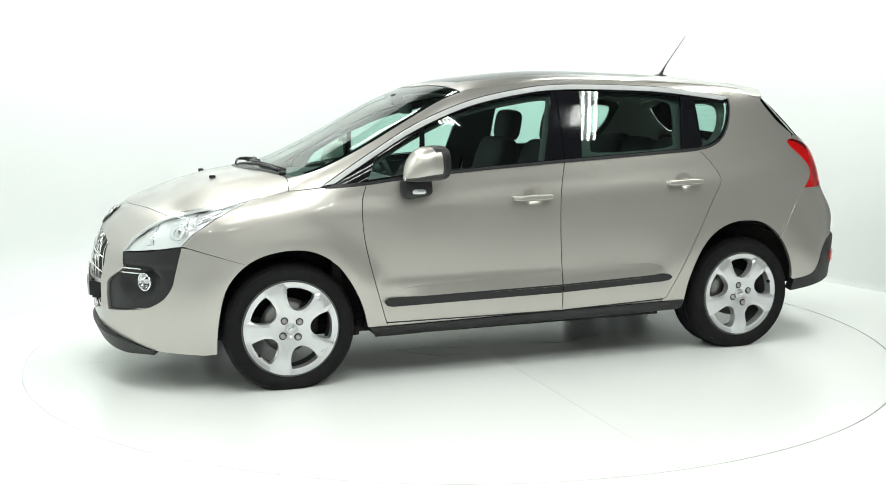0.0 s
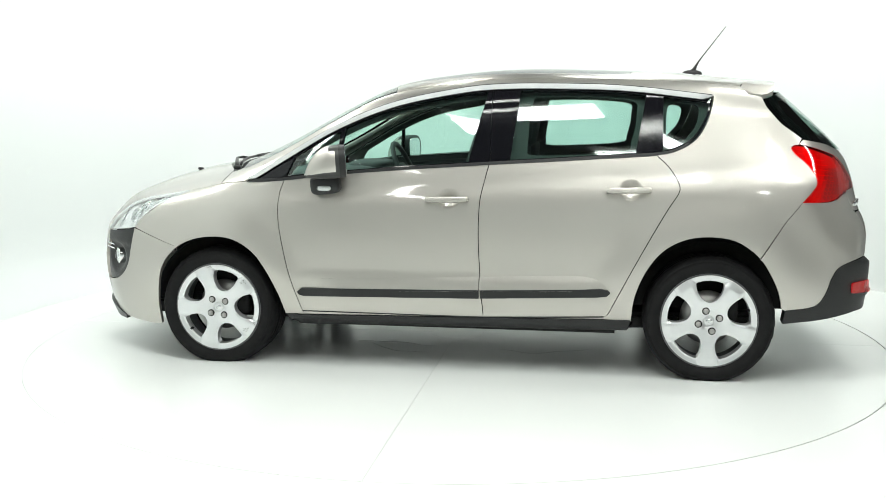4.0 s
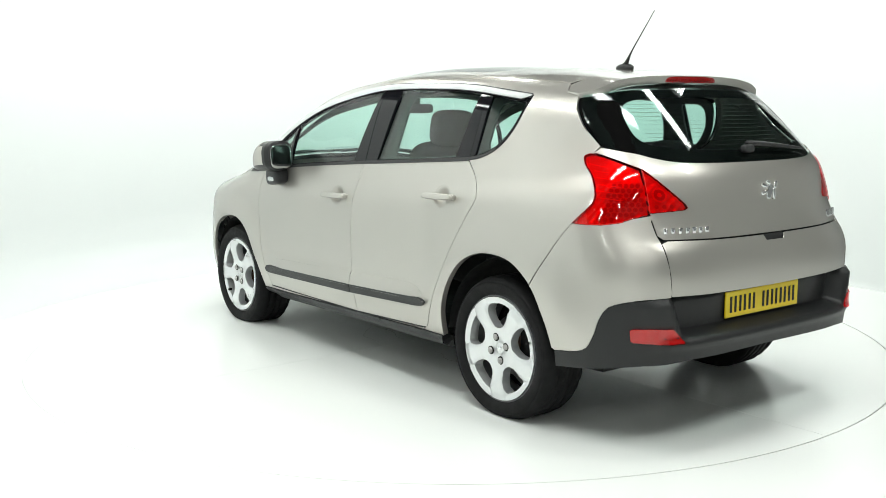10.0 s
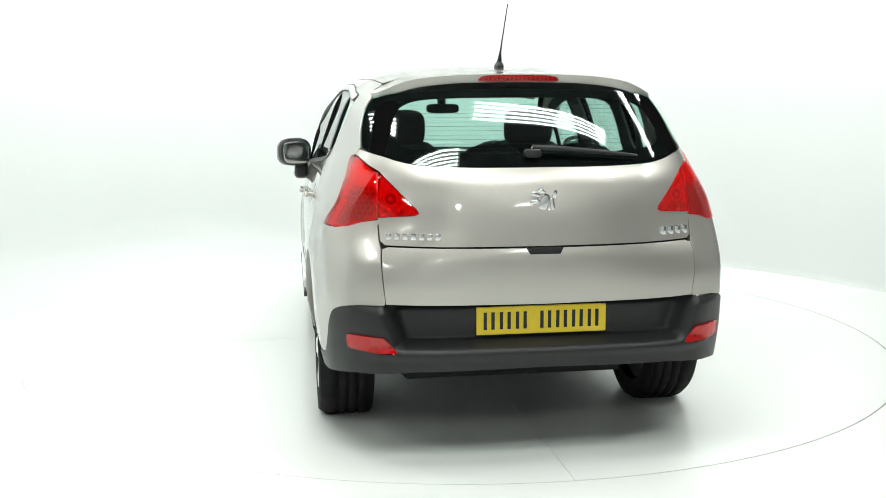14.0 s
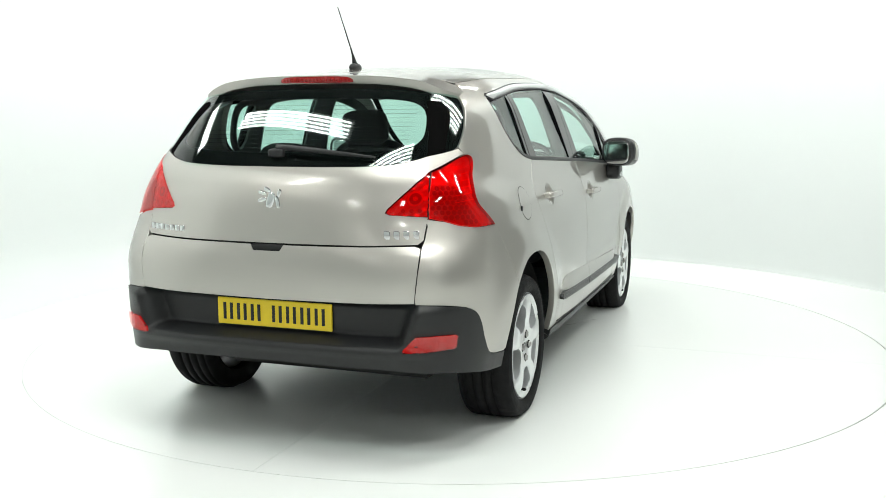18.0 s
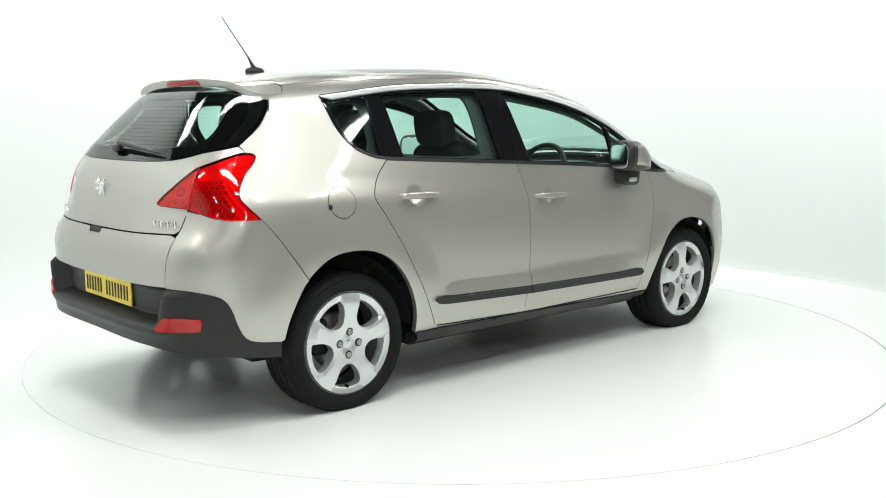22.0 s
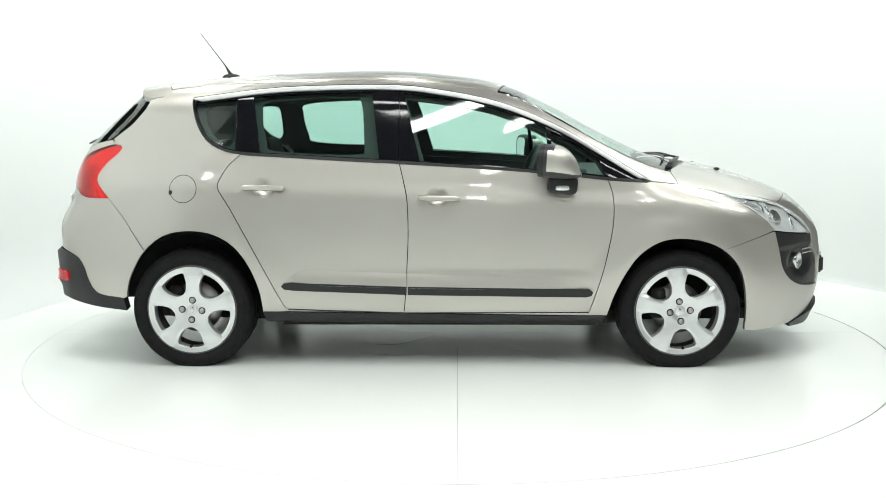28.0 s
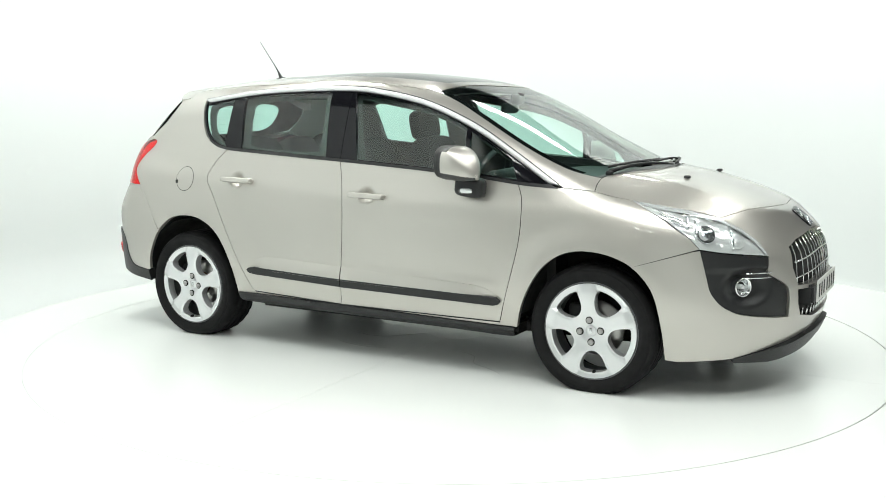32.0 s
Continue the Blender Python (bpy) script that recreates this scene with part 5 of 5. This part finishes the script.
    fs = [tuple(t) for t in f] + [(t[0] + nv, t[2] + nv, t[1] + nv) for t in f] + [(b, a, a + nv, b + nv) for a, b in cnt if (b, a) not in cnt]
    spoiler = mesh_ob("roof_spoiler", [*up, *dn], fs, PAINT, car, "beige metallic roof spoiler")
    if np.cross(up[f[0][1]] - up[f[0][0]], up[f[0][2]] - up[f[0][0]])[2] < 0:
        spoiler.data.flip_normals()
    spoiler.data.set_sharp_from_angle(angle=0.9)
    lampv, lampf = superbox((0, 0, 0), (0.010, 0.176, 0.0135), 0.3, 14)
    lampv[:, 2] += spoil(np.stack([np.full(len(lampv), -1.658), lampv[:, 1]], 1))[:, 2] - 0.018
    lampv[:, 0] += -1.655 + 0.007 * (lampv[:, 1] / 0.155) ** 2
    hb = mesh_ob("high_brake_lamp", lampv, lampf, REDGLASS, spoiler, "slim red high-level brake lamp")
    for i in range(18):
        yy = -0.1572 + 0.0185 * i
        zc = spoil(np.array([(-1.658, yy)]))[0, 2] - 0.018
        soft("lamp_cell", (-1.656 + 0.007 * (yy / 0.155) ** 2, yy, zc), (0.006, 0.0075, 0.008), REDCELL, hb, "small red lamp cell", 0.5, None, 5)
    c = on_rear(np.array([(0.02, 1.215)]))[0]
    wp = soft("rear_wiper", c + [-0.014, 0, 0.0], (0.018, 0.036, 0.018), BLACK, car, "black rear wiper", 0.6, None, 10)
    q = on_rear(np.array([(0.02 - 0.43 * i / 8, 1.222 - 0.034 * (i / 8) ** 1.3) for i in range(9)]))
    tube("wiper_arm", q + gradient(q) * 0.022, [0.012, 0.0125, 0.012, 0.011, 0.010, 0.009, 0.008, 0.006, 0.004], BLACK, wp, "tapered wiper arm", 8)
    c = on_rear(np.array([(0.0, 1.027)]))[0]
    soft("emblem", c + [-0.003, -0.004, 0.004], (0.005, 0.017, 0.034), CHROME, g, "plain chrome emblem", 0.6, (18, 0, 0), 8)
    for dy, dz, ln, a in ((0.006, 0.036, 0.013, 20), (0.024, 0.026, 0.015, 12), (0.026, 0.004, 0.016, -18), (0.010, -0.036, 0.020, 72), (-0.014, -0.034, 0.020, 110), (0.018, -0.054, 0.010, 5), (-0.024, -0.052, 0.010, 0), (-0.028, -0.004, 0.022, 80), (-0.034, 0.026, 0.013, 105)):
        soft("emblem_arm", c + [-0.003, dy * 1.3, dz * 1.3], (0.005, ln * 1.3, 0.0085), CHROME, g, "", 0.6, (a, 0, 0), 6)
    glyph_bars(g, 7, 0, 0.597, 0.903, 0.021, 0.025, 0.0095, CHROME)
    glyph_bars(g, 4, 0, -0.497, 0.906, 0.025, 0.034, 0.010, CHROME)

    # mirrors
    for s in (1, -1):
        m = mesh_ob("door_mirror", *mirror_form(s, 0.0, lambda c: True), GLOSSGREY, car, "dark grey mirror housing with beige cap")
        mesh_ob("mirror_cap", *mirror_form(s, 0.0022, lambda c: c[0] > -0.046 and c[2] > -0.046 - 0.10 * c[0] and not (c[2] > 0.060 and c[0] < -0.020)), PAINT, m, "beige metallic mirror cap")
        mesh_ob("mirror_rim", *mirror_form(s, 0.0020, lambda c: c[0] < -0.070), BLACK, m, "black rear rim")
        soft("mirror_foot", (0.668, 0.893 * s, 1.000), (0.080, 0.045, 0.052), BLACK, m, "black mirror foot", 0.5, (0, 6, 0), 12)
        soft("mirror_indicator", (0.665, 0.936 * s, 0.983), (0.042, 0.010, 0.016), CLEAR, m, "clear indicator lens", 0.6, None, 8)
        soft("indicator_bowl", (0.665, 0.932 * s, 0.983), (0.037, 0.010, 0.0135), LAMPSHELL, m, "silver indicator reflector", 0.6, None, 8)
        soft("mirror_glass", (0.5525, 0.924 * s, 1.120), (0.004, 0.084, 0.070), CHROME, m, "mirror glass", 0.5, (0, 3, 16 * s), 12)

    # wheels, arches, floor pan
    wheel_form(car, 1.3065, 0.842, 52, True)
    wheel_form(car, -1.3065, 0.842, 252.5, True)
    wheel_form(car, 1.3065, 0.842, 6, False)
    wheel_form(car, -1.3065, 0.842, 356, False)
    for hx in (1.3065, -1.3065):
        v, f = [], []
        R = 0.40 if hx > 0 else 0.42
        n = 28
        for i in range(n + 1):
            a = radians(4 + 172 * i / n)
            for y, rr in ((0.825, R - 0.012), (0.79, R), (0.60, R), (0.56, R - 0.10), (0.55, 0.02)):
                v.append((hx - 0.012 + rr * math.cos(a), y, 0.318 + rr * math.sin(a)))
        for i in range(n):
            for j in range(4):
                k5 = i * 5 + j
                f.append((k5, k5 + 5, k5 + 6, k5 + 1))
        both(mesh_ob("wheel_arch_liner", v, f, DARK, car, "black wheel arch liner"))
    slab("floor_pan", [(1.95, -0.55), (1.95, 0.55), (0.86, 0.60), (0.86, 0.74), (-0.86, 0.74), (-0.86, 0.60), (-1.62, 0.50), (-1.62, -0.50), (-0.86, -0.60), (-0.86, -0.74), (0.86, -0.74), (0.86, -0.60)], 0.215, 0.30, 2, DARK, car, "dark underbody", 0.02)
    slab("bulkhead", [(-0.72, 0.28), (0.72, 0.28), (0.74, 0.98), (-0.74, 0.98)], 1.02, 1.07, 0, DARK, car, "dark bulkhead")
    slab("load_floor", [(-0.90, -0.56), (-0.90, 0.56), (-1.92, 0.52), (-1.92, -0.52)], 0.66, 0.70, 2, TRIM, car, "dark boot floor")
    slab("parcel_shelf", [(-1.30, -0.66), (-1.30, 0.66), (-1.80, 0.60), (-1.80, -0.60)], 1.05, 1.07, 2, TRIM, car, "dark parcel shelf")
    for x0, x1 in ((0.86, 1.02), (-0.92, -0.75)):
        for s in (1, -1):
            soft("mud_flap", ((x0 + x1) / 2, 0.60 * s, 0.25), (0.02, 0.10, 0.03), DARK, car, "dark air deflector", 0.3, None, 8)
    # cabin
    for s in (1, -1):
        seat(car, "front_seat", 0.12, 0.36 * s, 0.245, 1.385, "charcoal cloth front seat")
    for y, w in ((0.42, 0.22), (0.0, 0.17), (-0.42, 0.22)):
        seat(car, "rear_seat", -0.72, y, w, 1.225 if y else 1.19, "charcoal cloth rear seat")
    dash = soft("dashboard", (0.92, 0, 0.90), (0.32, 0.74, 0.14), TRIM, car, "charcoal dashboard", 0.4)
    soft("dash_cowl", (0.72, -0.36, 1.02), (0.13, 0.20, 0.05), TRIM, dash, "instrument hood", 0.5)
    soft("centre_console", (0.40, 0, 0.70), (0.34, 0.11, 0.16), TRIM, dash, "", 0.4)
    for y in (0.62, 0.12, -0.12, -0.62):
        soft("air_vent", (0.66, y, 0.96), (0.03, 0.055, 0.04), SEAL, dash, "round air vent", 0.8, None, 8)
    t = radians(24)
    ring_pts = [(0.50 + 0.185 * math.sin(a) * math.sin(t) * 1.0, -0.36 + 0.185 * math.cos(a), 1.00 + 0.185 * math.sin(a) * math.cos(t)) for a in np.linspace(0, 2 * math.pi, 33)[:-1]]
    sw = tube("steering_wheel", ring_pts, 0.016, TRIM, car, "black leather steering wheel", 10, True)
    soft("wheel_boss", (0.52, -0.36, 0.99), (0.03, 0.075, 0.06), TRIM, sw, "airbag boss", 0.6, (0, 24, 0), 8)
    for a in (0, math.pi, -math.pi / 2):
        tube("wheel_spoke", [(0.515, -0.36, 0.995), (0.50 + 0.18 * math.sin(a) * math.sin(t), -0.36 + 0.18 * math.cos(a), 1.0 + 0.18 * math.sin(a) * math.cos(t))], 0.013, TRIM, sw, "", 8)
    rm = soft("rear_view_mirror", (0.45, 0, 1.392), (0.016, 0.105, 0.030), TRIM, car, "black interior mirror", 0.5, None, 10)
    soft("mirror_stalk", (0.50, 0, 1.445), (0.04, 0.025, 0.035), TRIM, rm, "", 0.5, None, 8)
    # windscreen wipers
    hood_y, hood_x = [b for a, b in rear_edge[:-6]], [a for a, b in rear_edge[:-6]]
    foot_y, foot_x = [b for a, b in foot], [a for a, b in foot]
    for s in (1, -1):
        ys = np.linspace(0.565, 0.03, 9)
        arm = on_top(np.stack([np.interp(ys, hood_y, hood_x) - 0.020 - 0.012 * np.sin(np.linspace(0, math.pi, 9)), s * ys], 1)) + np.stack([np.zeros(9), np.zeros(9), 0.010 + 0.014 * np.sin(np.linspace(0, math.pi, 9))], 1)
        w = tube("wiper", arm, [0.012, 0.011, 0.010, 0.009, 0.008, 0.007, 0.006, 0.006, 0.005], BLACK, car, "black windscreen wiper", 8)
        soft("wiper_pivot", arm[0] + [0.0, 0, -0.008], (0.018, 0.018, 0.012), BLACK, w, "", 0.6, None, 8)
        ys = np.linspace(0.53, -0.08, 9) + 0.02 * s
        bl = on_top(np.stack([np.interp(np.abs(ys), foot_y, foot_x) - 0.018 - 0.020 * (s < 0), s * ys], 1)) + [0, 0, 0.009]
        tube("wiper_blade", bl, 0.007, SEAL, w, "", 6)
        tube("wiper_yoke", [tuple(arm[5]), tuple((arm[5] + bl[4]) / 2 + [0, 0, 0.006]), tuple(bl[4])], 0.006, BLACK, w, "", 6)
    return car


studio()
table = turntable()
car = build_car()


def motions():
    rows_car, rows_table = [], []
    for i in range(33):
        a = TH0 + OM * i
        c, s = math.cos(radians(a)), math.sin(radians(a))
        rows_car.append((float(i), pose(c * CX - s * CY, s * CX + c * CY, CZ, 0, 0, a)))
        rows_table.append((float(i), pose(0, 0, 0, 0, 0, a)))
    walk(car, rows_car)
    walk(table, rows_table)


motions()
